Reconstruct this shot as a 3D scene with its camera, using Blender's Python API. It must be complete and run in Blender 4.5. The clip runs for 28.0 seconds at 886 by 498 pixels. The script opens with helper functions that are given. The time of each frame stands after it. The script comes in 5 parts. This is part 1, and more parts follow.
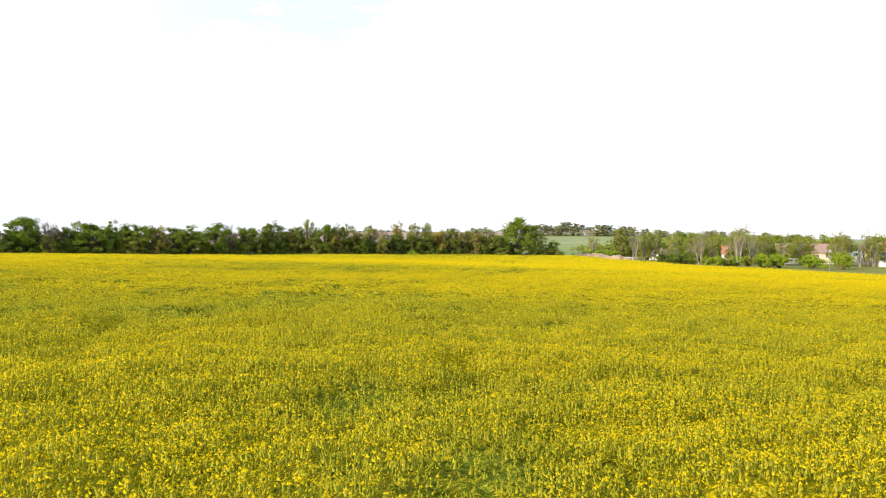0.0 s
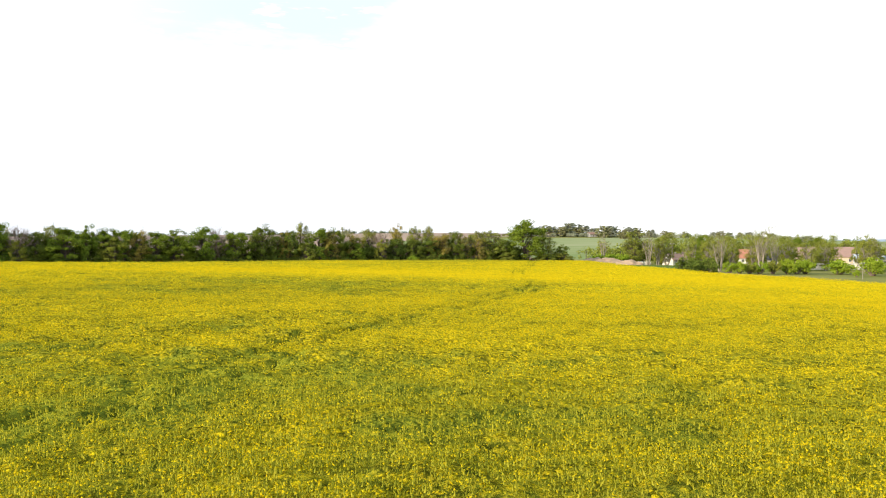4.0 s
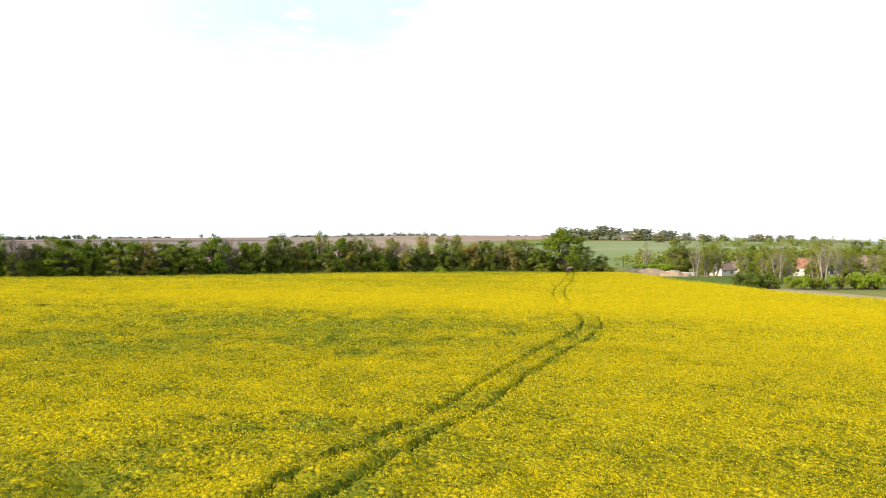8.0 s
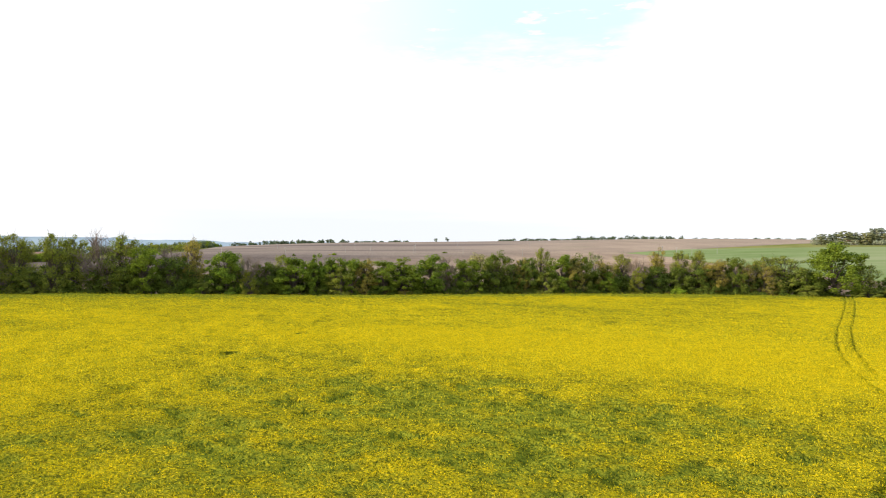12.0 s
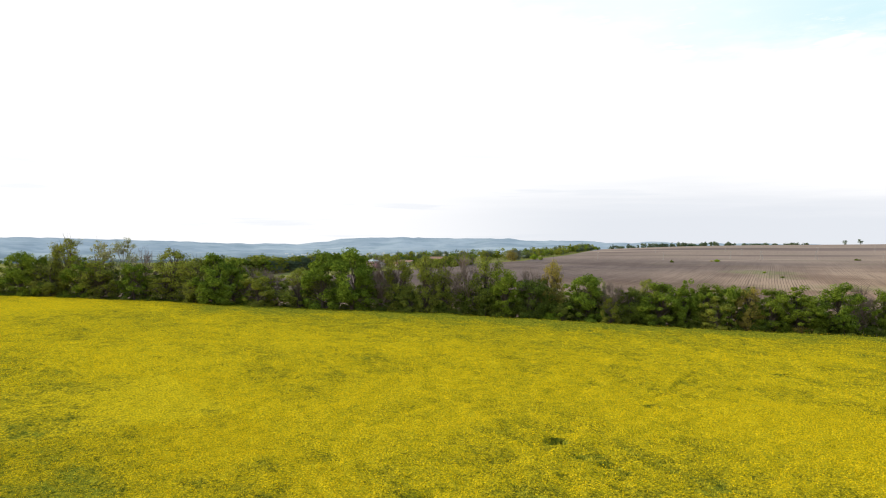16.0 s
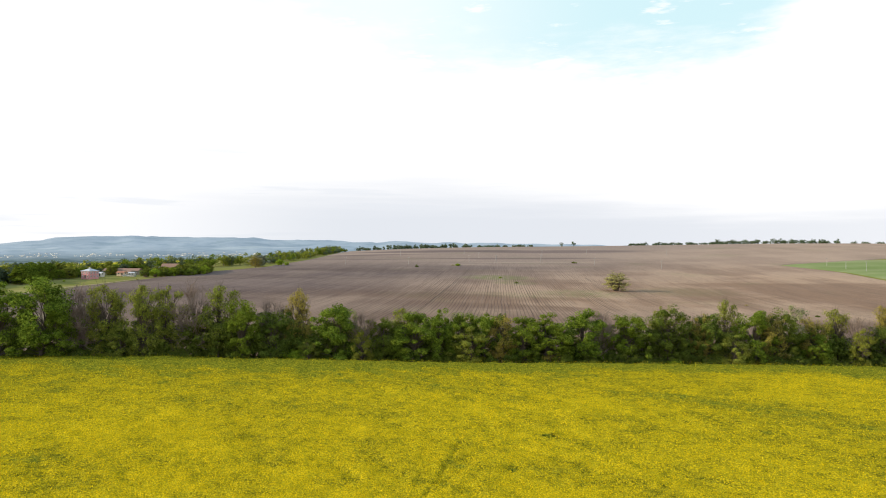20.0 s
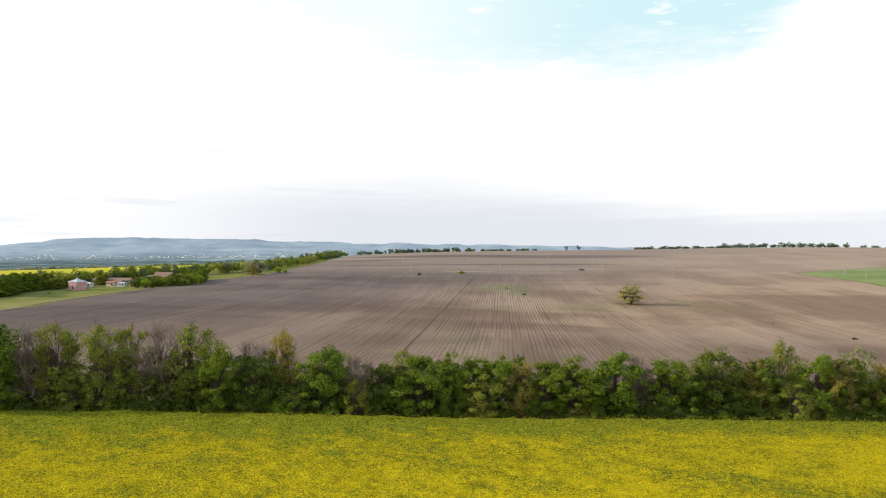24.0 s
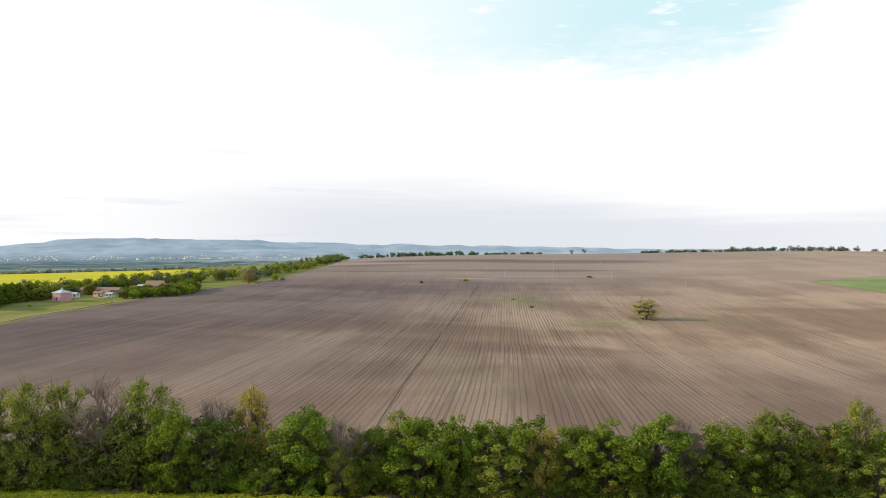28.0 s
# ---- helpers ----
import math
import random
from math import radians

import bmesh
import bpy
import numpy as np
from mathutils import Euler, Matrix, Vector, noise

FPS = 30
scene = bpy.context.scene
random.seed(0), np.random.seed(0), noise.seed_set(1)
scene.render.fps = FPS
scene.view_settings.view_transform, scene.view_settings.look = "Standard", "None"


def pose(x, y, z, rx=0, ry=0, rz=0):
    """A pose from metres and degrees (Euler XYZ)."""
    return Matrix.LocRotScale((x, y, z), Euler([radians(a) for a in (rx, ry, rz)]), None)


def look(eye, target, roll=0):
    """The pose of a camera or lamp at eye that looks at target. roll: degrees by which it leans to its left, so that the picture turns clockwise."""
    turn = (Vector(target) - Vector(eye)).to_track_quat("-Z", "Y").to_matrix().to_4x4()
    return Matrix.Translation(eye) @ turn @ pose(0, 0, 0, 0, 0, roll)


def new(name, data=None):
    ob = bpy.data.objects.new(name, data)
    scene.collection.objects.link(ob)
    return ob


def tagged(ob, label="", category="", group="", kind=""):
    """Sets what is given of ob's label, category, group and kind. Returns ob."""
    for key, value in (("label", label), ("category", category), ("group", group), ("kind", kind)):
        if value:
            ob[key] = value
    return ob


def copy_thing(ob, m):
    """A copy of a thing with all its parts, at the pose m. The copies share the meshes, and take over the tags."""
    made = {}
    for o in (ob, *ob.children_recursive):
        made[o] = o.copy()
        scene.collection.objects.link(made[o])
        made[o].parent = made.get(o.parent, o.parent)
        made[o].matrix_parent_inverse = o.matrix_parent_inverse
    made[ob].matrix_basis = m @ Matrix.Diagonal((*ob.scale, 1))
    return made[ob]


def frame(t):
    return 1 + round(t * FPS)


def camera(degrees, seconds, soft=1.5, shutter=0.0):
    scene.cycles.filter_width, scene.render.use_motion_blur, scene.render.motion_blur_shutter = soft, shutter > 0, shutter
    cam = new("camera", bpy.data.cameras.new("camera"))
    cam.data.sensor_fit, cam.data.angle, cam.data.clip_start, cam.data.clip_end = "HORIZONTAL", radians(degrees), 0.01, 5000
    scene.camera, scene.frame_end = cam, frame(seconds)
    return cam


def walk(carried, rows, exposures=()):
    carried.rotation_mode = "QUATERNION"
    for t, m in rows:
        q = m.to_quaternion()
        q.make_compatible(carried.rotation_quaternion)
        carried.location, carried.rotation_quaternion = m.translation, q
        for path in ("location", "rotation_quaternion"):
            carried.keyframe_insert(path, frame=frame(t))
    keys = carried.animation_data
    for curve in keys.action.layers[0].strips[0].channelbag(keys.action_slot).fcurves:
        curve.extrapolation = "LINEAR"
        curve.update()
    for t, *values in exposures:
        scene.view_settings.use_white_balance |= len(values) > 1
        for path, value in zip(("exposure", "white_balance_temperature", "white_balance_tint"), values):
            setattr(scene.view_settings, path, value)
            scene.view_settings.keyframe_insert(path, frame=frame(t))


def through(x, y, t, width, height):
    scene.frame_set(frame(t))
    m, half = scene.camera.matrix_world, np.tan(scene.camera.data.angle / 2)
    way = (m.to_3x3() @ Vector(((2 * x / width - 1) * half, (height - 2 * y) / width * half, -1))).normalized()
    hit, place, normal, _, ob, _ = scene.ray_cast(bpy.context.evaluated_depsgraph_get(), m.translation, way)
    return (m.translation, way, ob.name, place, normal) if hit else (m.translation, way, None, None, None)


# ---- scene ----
cam = camera(65.17, 28.0, soft=1.05)
S = 1.3  # metres to one unit of the plan; all is laid out on the plan and brought to size at the end
ROWS = [
    (0.0, -0.44, -0.00, 2.70, -0.01, -0.74, 0.06),
    (0.5, -0.43, 1.36, 2.75, 0.01, -0.74, 0.05),
    (1.0, -0.44, 2.77, 2.83, 0.03, -0.72, 0.03),
    (1.5, -0.45, 4.24, 2.92, 0.03, -0.72, 0.01),
    (2.0, -0.46, 5.74, 3.03, 0.05, -0.71, -0.00),
    (2.5, -0.47, 7.26, 3.15, 0.07, -0.70, -0.01),
    (4.5, -0.48, 13.47, 3.97, 0.21, -0.68, -0.02),
    (5.0, -0.49, 15.07, 4.22, 0.25, -0.66, -0.03),
    (5.5, -0.54, 16.73, 4.50, 0.27, -0.67, -0.04),
    (6.0, -0.60, 18.46, 4.80, 0.31, -0.66, -0.04),
    (6.5, -0.66, 20.21, 5.08, 0.31, -0.65, -0.05),
    (7.0, -0.69, 21.99, 5.36, 0.34, -0.64, -0.03),
    (7.5, -0.70, 23.73, 5.63, 1.09, -0.62, -0.01),
    (8.0, -0.71, 25.46, 5.92, 2.54, -0.60, 0.00),
    (8.5, -0.72, 27.18, 6.26, 6.48, -0.58, -0.00),
    (9.0, -0.76, 28.91, 6.65, 10.27, -0.56, -0.00),
    (9.5, -0.84, 30.62, 7.06, 10.60, -0.56, -0.02),
    (10.0, -0.96, 32.31, 7.51, 10.64, -0.55, -0.03),
    (10.5, -1.12, 33.98, 7.99, 11.52, -0.53, -0.03),
    (11.0, -1.30, 35.65, 8.47, 14.78, -0.49, -0.01),
    (11.5, -1.50, 37.31, 8.92, 17.45, -0.49, 0.01),
    (12.0, -1.75, 38.98, 9.39, 21.40, -0.49, 0.01),
    (12.5, -2.09, 40.64, 9.87, 25.07, -0.51, 0.01),
    (13.0, -2.54, 42.29, 10.39, 29.24, -0.51, -0.00),
    (13.5, -3.14, 43.90, 10.91, 37.03, -0.53, -0.01),
    (15.5, -6.16, 50.04, 13.08, 52.02, -0.53, -0.02),
    (16.0, -7.07, 51.48, 13.66, 52.09, -0.51, -0.03),
    (16.5, -8.11, 52.87, 14.26, 52.17, -0.53, -0.02),
    (17.0, -9.25, 54.23, 14.89, 52.23, -0.53, -0.02),
    (17.5, -10.43, 55.56, 15.52, 52.05, -0.55, -0.01),
    (18.0, -11.67, 56.86, 16.13, 41.03, -0.59, -0.01),
    (18.5, -12.96, 58.15, 16.72, 32.73, -0.62, -0.01),
    (19.0, -14.25, 59.47, 17.31, 31.40, -0.64, 0.01),
    (19.5, -15.51, 60.84, 17.86, 31.41, -0.66, 0.04),
    (20.0, -16.74, 62.29, 18.41, 31.42, -0.64, 0.05),
    (20.5, -17.97, 63.83, 18.95, 31.42, -0.63, 0.07),
    (21.0, -19.20, 65.45, 19.49, 31.44, -0.61, 0.07),
    (21.5, -20.40, 67.17, 20.02, 31.46, -0.60, 0.08),
    (23.5, -25.23, 74.39, 22.25, 31.57, -0.58, 0.08),
    (24.0, -26.43, 76.23, 22.84, 31.58, -0.58, 0.07),
    (24.5, -27.61, 78.08, 23.42, 31.60, -0.59, 0.06),
    (25.0, -28.78, 79.96, 24.00, 31.63, -0.59, 0.07),
    (25.5, -29.97, 81.84, 24.55, 31.65, -0.60, 0.07),
    (26.0, -31.16, 83.74, 25.11, 31.68, -0.59, 0.09),
    (26.5, -32.36, 85.65, 25.66, 31.72, -0.59, 0.10),
    (27.0, -33.55, 87.58, 26.21, 31.77, -0.58, 0.12),
    (27.5, -34.74, 89.50, 26.76, 31.79, -0.59, 0.14),
    (28.0, -35.95, 91.44, 27.33, 31.82, -0.57, 0.15),
]
walk(cam, [(t, pose(S * x, S * y, S * z, 90 + pitch, 0, yaw) @ pose(0, 0, 0, 0, 0, roll)) for t, x, y, z, yaw, pitch, roll in ROWS],
     [(0.0, 0.52), (7.0, 0.44), (11.0, 0.38), (13.5, 0.26), (16.0, 0.10), (18.0, 0.09), (21.0, 0.08), (28.0, 0.05)])

# ---- world, sun, exposure ----
SUN_TO = Vector((-0.83, -0.55, 0.34)).normalized()
world = bpy.data.worlds.new("sky")
scene.world = world
world.use_nodes = True
wn, wl = world.node_tree.nodes, world.node_tree.links
wn.clear()
w_out = wn.new("ShaderNodeOutputWorld")
w_bg = wn.new("ShaderNodeBackground")
w_sky = wn.new("ShaderNodeTexSky")
w_sky.sky_type, w_sky.sun_disc = "NISHITA", False
w_sky.sun_elevation = math.asin(SUN_TO.z)
w_sky.sun_rotation = math.atan2(SUN_TO.x, SUN_TO.y)
w_sky.air_density, w_sky.dust_density = 1.0, 2.0
w_tc = wn.new("ShaderNodeTexCoord")
w_sep = wn.new("ShaderNodeSeparateXYZ")
wl.new(w_tc.outputs["Generated"], w_sep.inputs[0])
w_map = wn.new("ShaderNodeMapping")
w_map.inputs["Scale"].default_value = (2.2, 2.2, 7.0)
wl.new(w_tc.outputs["Generated"], w_map.inputs[0])
w_noise = wn.new("ShaderNodeTexNoise")
w_noise.inputs["Scale"].default_value, w_noise.inputs["Detail"].default_value, w_noise.inputs["Roughness"].default_value = 1.3, 7.0, 0.55
wl.new(w_map.outputs[0], w_noise.inputs["Vector"])


def w_math(op, a, b=None):
    n = wn.new("ShaderNodeMath")
    n.operation = op
    for i, v in enumerate((a, b)):
        if v is None:
            continue
        if isinstance(v, (int, float)):
            n.inputs[i].default_value = v
        else:
            wl.new(v, n.inputs[i])
    return n.outputs[0]


def w_range(v, a, b, c=0.0, d=1.0):
    n = wn.new("ShaderNodeMapRange")
    n.interpolation_type = "SMOOTHSTEP"
    n.inputs[1].default_value, n.inputs[2].default_value, n.inputs[3].default_value, n.inputs[4].default_value = a, b, c, d
    wl.new(v, n.inputs[0])
    return n.outputs[0]


def w_mix(fac, a, b):
    n = wn.new("ShaderNodeMix")
    n.data_type = "RGBA"
    wl.new(fac, n.inputs[0])
    for i, v in ((6, a), (7, b)):
        if isinstance(v, tuple):
            n.inputs[i].default_value = (*v, 1)
        else:
            wl.new(v, n.inputs[i])
    return n.outputs[2]


# thin bright overcast with a ragged gap of pale blue high up ahead, faint streaks and a duller haze along the horizon
w_az = w_math("MULTIPLY", w_math("ARCTAN2", w_math("MULTIPLY", w_sep.outputs[0], -1.0), w_sep.outputs[1]), 57.2958)
w_el = w_math("MULTIPLY", w_math("ARCSINE", w_sep.outputs[2]), 57.2958)


def w_drift(per_az, per_el, detail, rough=0.55, shift=0.0):
    """Cloud noise drawn out along the horizon; scales per degree."""
    c = wn.new("ShaderNodeCombineXYZ")
    wl.new(w_math("MULTIPLY", w_az, per_az), c.inputs[0])
    wl.new(w_math("MULTIPLY", w_el, per_el), c.inputs[1])
    c.inputs[2].default_value = shift
    t = wn.new("ShaderNodeTexNoise")
    t.inputs["Scale"].default_value, t.inputs["Detail"].default_value, t.inputs["Roughness"].default_value = 1.0, detail, rough
    wl.new(c.outputs[0], t.inputs["Vector"])
    return w_math("SUBTRACT", t.outputs["Fac"], 0.5)


w_rag = w_drift(0.10, 0.30, 7.0, 0.60)
w_wisp = w_drift(0.16, 0.75, 6.0, 0.62, 4.0)
w_streak = w_drift(0.07, 1.10, 5.0, 0.55, 9.0)
# the gap's lower rim: lowest a little to the left of straight ahead, climbing to both sides
w_rim = w_math("ADD", w_range(w_az, 28.0, 56.0, 13.8, 21.0), w_range(w_az, -3.0, 9.0, 11.0, 0.0))
w_rim = w_math("SUBTRACT", w_rim, w_math("MULTIPLY", w_range(w_az, 4.0, 9.0), w_range(w_az, 9.5, 16.0, 0.5, 0.0)))
w_over = w_math("ADD", w_math("SUBTRACT", w_el, w_rim), w_math("ADD", w_math("MULTIPLY", w_rag, 9.0), w_math("MULTIPLY", w_wisp, 7.0)))
w_open = w_math("MULTIPLY", w_range(w_over, -2.4, 3.2, 0.0, 0.85), w_math("MULTIPLY", w_range(w_wisp, 0.06, 0.16, 1.0, 0.35), w_range(w_az, 16.0, 38.0, 1.0, 0.42)))
w_sky_scaled = wn.new("ShaderNodeVectorMath")
w_sky_scaled.operation = "SCALE"
w_sky_scaled.inputs[3].default_value = 0.15
wl.new(w_sky.outputs[0], w_sky_scaled.inputs[0])
w_blue = w_mix(w_range(w_sep.outputs[2], -1.0, -0.9, 0.12, 0.12), (0.61, 0.90, 0.955), w_sky_scaled.outputs[0])
w_cloud = w_mix(w_open, (1.05, 1.04, 1.04), w_blue)
w_thin = w_math("MULTIPLY", w_range(w_streak, 0.05, 0.17, 0.0, 0.55), w_math("MULTIPLY", w_range(w_az, 12.0, 30.0), w_range(w_el, 10.5, 6.0)))
w_cloud = w_mix(w_thin, w_cloud, (0.78, 0.82, 0.88))
w_clear = w_range(w_math("ADD", w_sep.outputs[2], w_math("MULTIPLY", w_math("SUBTRACT", w_noise.outputs["Fac"], 0.5), 0.5)), 0.40, 0.75)
w_upper = w_mix(w_clear, w_cloud, (0.40, 0.58, 0.80))
# haze bank: tallest over the valley, thinning to the right
w_bank = w_math("MULTIPLY", w_range(w_az, 6.0, 34.0, 3.4, 6.4), w_range(w_az, 50.0, 78.0, 1.0, 0.30))
w_lowmix = w_range(w_math("DIVIDE", w_math("ADD", w_el, w_math("MULTIPLY", w_streak, 3.0)), w_bank), 0.25, 1.15, 1.0, 0.0)
w_dull = w_math("MULTIPLY", w_lowmix, w_math("MULTIPLY", w_range(w_az, -25.0, 22.0, 0.45, 1.0), w_range(w_az, 38.0, 60.0, 1.0, 0.30)))
w_full = w_mix(w_dull, w_upper, (0.745, 0.775, 0.83))
wl.new(w_full, w_bg.inputs[0])
w_bg.inputs[1].default_value = 1.0
wl.new(w_bg.outputs[0], w_out.inputs[0])

sun = new("sun", bpy.data.lights.new("sun", "SUN"))
sun.data.energy, sun.data.angle, sun.data.color = 4.6, radians(1.5), (1.0, 0.87, 0.68)
sun.matrix_world = look((0, 0, 300), Vector((0, 0, 300)) - SUN_TO)

# ---- lie of the land ----
HILLS = [
    (-40, 110, 130, 0.33), (-110, 150, 70, -0.46), (-10, 195, 70, 1.40), (0, 20, 80, 1.94),
    (40, 210, 60, 1.49), (-620, 900, 200, 12.00), (0, 850, 250, 4.78), (80, 130, 90, -2.45),
    (-200, 60, 140, 3.41), (-60, 360, 110, -3.81), (-220, 300, 130, 0.14), (60, 260, 100, -0.90),
    (-380, 420, 160, 2.78), (-150, 620, 200, -3.41), (150, 600, 250, 0.56), (-560, 700, 250, 1.26),
    (-300, 1000, 300, 1.75), (100, 1050, 350, 5.89), (-100, 1400, 350, 13.67), (400, 800, 300, 2.57),
    (-420, 250, 140, -0.41),
]
LOW = -3.74


def ss(a, b, v):
    t = np.clip((v - a) / (b - a), 0.0, 1.0)
    return t * t * (3 - 2 * t)


def terrain(x, y):
    """Height of the bare ground."""
    x, y = np.asarray(x, float), np.asarray(y, float)
    z = np.full(np.broadcast(x, y).shape, LOW)
    for a, b, s, h in HILLS:
        z = z + h * np.exp(-((x - a) ** 2 + (y - b) ** 2) / (2 * s * s))
    z = z - 62 * ss(520, 2600, -0.87 * x + 0.5 * y) * ss(250, 700, -x)
    return z - 25 * ss(1400, 3500, y + 0.3 * x)


def gz(x, y):
    return float(terrain(x, y))


def hash2(i, j, seed):
    h = np.sin(i * 127.1 + j * 311.7 + seed * 74.7) * 43758.5453
    return h - np.floor(h)


def vnoise(x, y, seed=0):
    i, j = np.floor(x), np.floor(y)
    u, v = x - i, y - j
    u, v = u * u * (3 - 2 * u), v * v * (3 - 2 * v)
    a, b = hash2(i, j, seed), hash2(i + 1, j, seed)
    c, d = hash2(i, j + 1, seed), hash2(i + 1, j + 1, seed)
    return (a * (1 - u) + b * u) * (1 - v) + (c * (1 - u) + d * u) * v


def fbm(x, y, seed=0, octaves=4):
    total, amp, norm = 0.0, 1.0, 0.0
    for k in range(octaves):
        total, norm = total + amp * vnoise(x * 2 ** k, y * 2 ** k, seed + k), norm + amp
        amp *= 0.5
    return total / norm


def inside(x, y, poly):
    r = np.zeros(x.shape, bool)
    n = len(poly)
    for k in range(n):
        (x1, y1), (x2, y2) = poly[k], poly[(k + 1) % n]
        if y1 == y2:
            continue
        r ^= ((y1 > y) != (y2 > y)) & (x < (x2 - x1) * (y - y1) / (y2 - y1) + x1)
    return r


def dist_line(x, y, line):
    """Distance from points to a polyline."""
    best = np.full(x.shape, 1e9)
    for (x1, y1), (x2, y2) in zip(line[:-1], line[1:]):
        dx, dy = x2 - x1, y2 - y1
        t = np.clip(((x - x1) * dx + (y - y1) * dy) / (dx * dx + dy * dy), 0, 1)
        best = np.minimum(best, np.hypot(x - x1 - t * dx, y - y1 - t * dy))
    return best


# ---- mesh and material helpers ----
def mesh_np(name, verts, faces_loops, sizes, smooth=False):
    """A mesh from arrays: verts n x 3, flat loop indices, loops of each face."""
    me = bpy.data.meshes.new(name)
    verts = np.ascontiguousarray(verts, np.float32)
    loops = np.ascontiguousarray(faces_loops, np.int32).ravel()
    sizes = np.ascontiguousarray(sizes, np.int32)
    me.vertices.add(len(verts))
    me.vertices.foreach_set("co", verts.ravel())
    me.loops.add(len(loops))
    me.loops.foreach_set("vertex_index", loops)
    me.polygons.add(len(sizes))
    starts = np.zeros(len(sizes), np.int32)
    starts[1:] = np.cumsum(sizes)[:-1]
    me.polygons.foreach_set("loop_start", starts)
    if smooth:
        me.polygons.foreach_set("use_smooth", np.ones(len(sizes), bool))
    me.update(calc_edges=True)
    return me


def quads(name, verts, q, smooth=False):
    q = np.asarray(q)
    return mesh_np(name, verts, q, np.full(len(q), q.shape[1]), smooth)


class Nodes:
    """A small builder for node materials."""

    def __init__(self, name):
        self.mat = bpy.data.materials.new(name)
        self.mat.use_nodes = True
        self.n, self.l = self.mat.node_tree.nodes, self.mat.node_tree.links
        self.n.clear()
        self.out = self.n.new("ShaderNodeOutputMaterial")
        self.tc = self.n.new("ShaderNodeTexCoord")
        self.geo = self.n.new("ShaderNodeNewGeometry")
        self.info = self.n.new("ShaderNodeObjectInfo")

    def put(self, sock, v):
        if hasattr(v, "is_linked"):
            self.l.new(v, sock)
        elif isinstance(v, tuple) and len(v) == 3 and sock.type == "RGBA":
            sock.default_value = (*v, 1)
        else:
            sock.default_value = v

    def noise(self, scale, detail=4.0, rough=0.6, stretch=None, turn=0.0, space="Object", distort=0.0):
        vec = self.tc.outputs[space]
        if stretch:
            m = self.n.new("ShaderNodeMapping")
            m.vector_type = "TEXTURE"
            m.inputs["Rotation"].default_value = (0, 0, turn)
            m.inputs["Scale"].default_value = stretch
            self.l.new(vec, m.inputs[0])
            vec = m.outputs[0]
        t = self.n.new("ShaderNodeTexNoise")
        t.inputs["Scale"].default_value, t.inputs["Detail"].default_value = scale, detail
        t.inputs["Roughness"].default_value, t.inputs["Distortion"].default_value = rough, distort
        self.l.new(vec, t.inputs["Vector"])
        return t.outputs["Fac"]

    def ramp(self, v, a, b, c=0.0, d=1.0):
        m = self.n.new("ShaderNodeMapRange")
        m.interpolation_type = "SMOOTHSTEP"
        for i, q in enumerate((v, a, b, c, d)):
            self.put(m.inputs[i], q)
        return m.outputs[0]

    def math(self, op, a, b=0.0):
        m = self.n.new("ShaderNodeMath")
        m.operation = op
        self.put(m.inputs[0], a)
        self.put(m.inputs[1], b)
        return m.outputs[0]

    def mix(self, fac, a, b, mode="MIX"):
        m = self.n.new("ShaderNodeMix")
        m.data_type, m.blend_type = "RGBA", mode
        self.put(m.inputs[0], fac)
        self.put(m.inputs[6], a)
        self.put(m.inputs[7], b)
        return m.outputs[2]

    def bump(self, h, strength=0.4, distance=0.05):
        b = self.n.new("ShaderNodeBump")
        b.inputs["Strength"].default_value, b.inputs["Distance"].default_value = strength, distance
        self.l.new(h, b.inputs["Height"])
        return b.outputs[0]

    def attr(self, name):
        a = self.n.new("ShaderNodeAttribute")
        a.attribute_name = name
        return a.outputs["Fac"]

    def surface(self, color, rough=0.8, metal=0.0, normal=None, spec=0.3):
        b = self.n.new("ShaderNodeBsdfPrincipled")
        self.put(b.inputs["Base Color"], color)
        self.put(b.inputs["Roughness"], rough)
        self.put(b.inputs["Metallic"], metal)
        self.put(b.inputs["Specular IOR Level"], spec)
        if normal is not None:
            self.l.new(normal, b.inputs["Normal"])
        self.l.new(b.outputs[0], self.out.inputs[0])
        return self.mat

    def leafy(self, color, through=0.35, normal=None):
        d = self.n.new("ShaderNodeBsdfDiffuse")
        t = self.n.new("ShaderNodeBsdfTranslucent")
        m = self.n.new("ShaderNodeMixShader")
        m.inputs[0].default_value = through
        self.put(d.inputs[0], color)
        self.put(t.inputs[0], color)
        if normal is not None:
            self.l.new(normal, d.inputs["Normal"])
        self.l.new(d.outputs[0], m.inputs[1])
        self.l.new(t.outputs[0], m.inputs[2])
        self.l.new(m.outputs[0], self.out.inputs[0])
        return self.mat


def plain(name, base, other, scale=1.5, rough=0.8, metal=0.0, bump=0.3, spec=0.3):
    """Paint, plaster and the like: two tones of wear and a fine grain."""
    k = Nodes(name)
    wear = k.ramp(k.noise(scale, 5), 0.35, 0.7)
    fine = k.noise(scale * 18, 3)
    col = k.mix(wear, base, other)
    col = k.mix(k.math("MULTIPLY", fine, 0.25), col, tuple(c * 0.7 for c in base))
    return k.surface(col, rough, metal, k.bump(fine, bump, 0.02), spec)


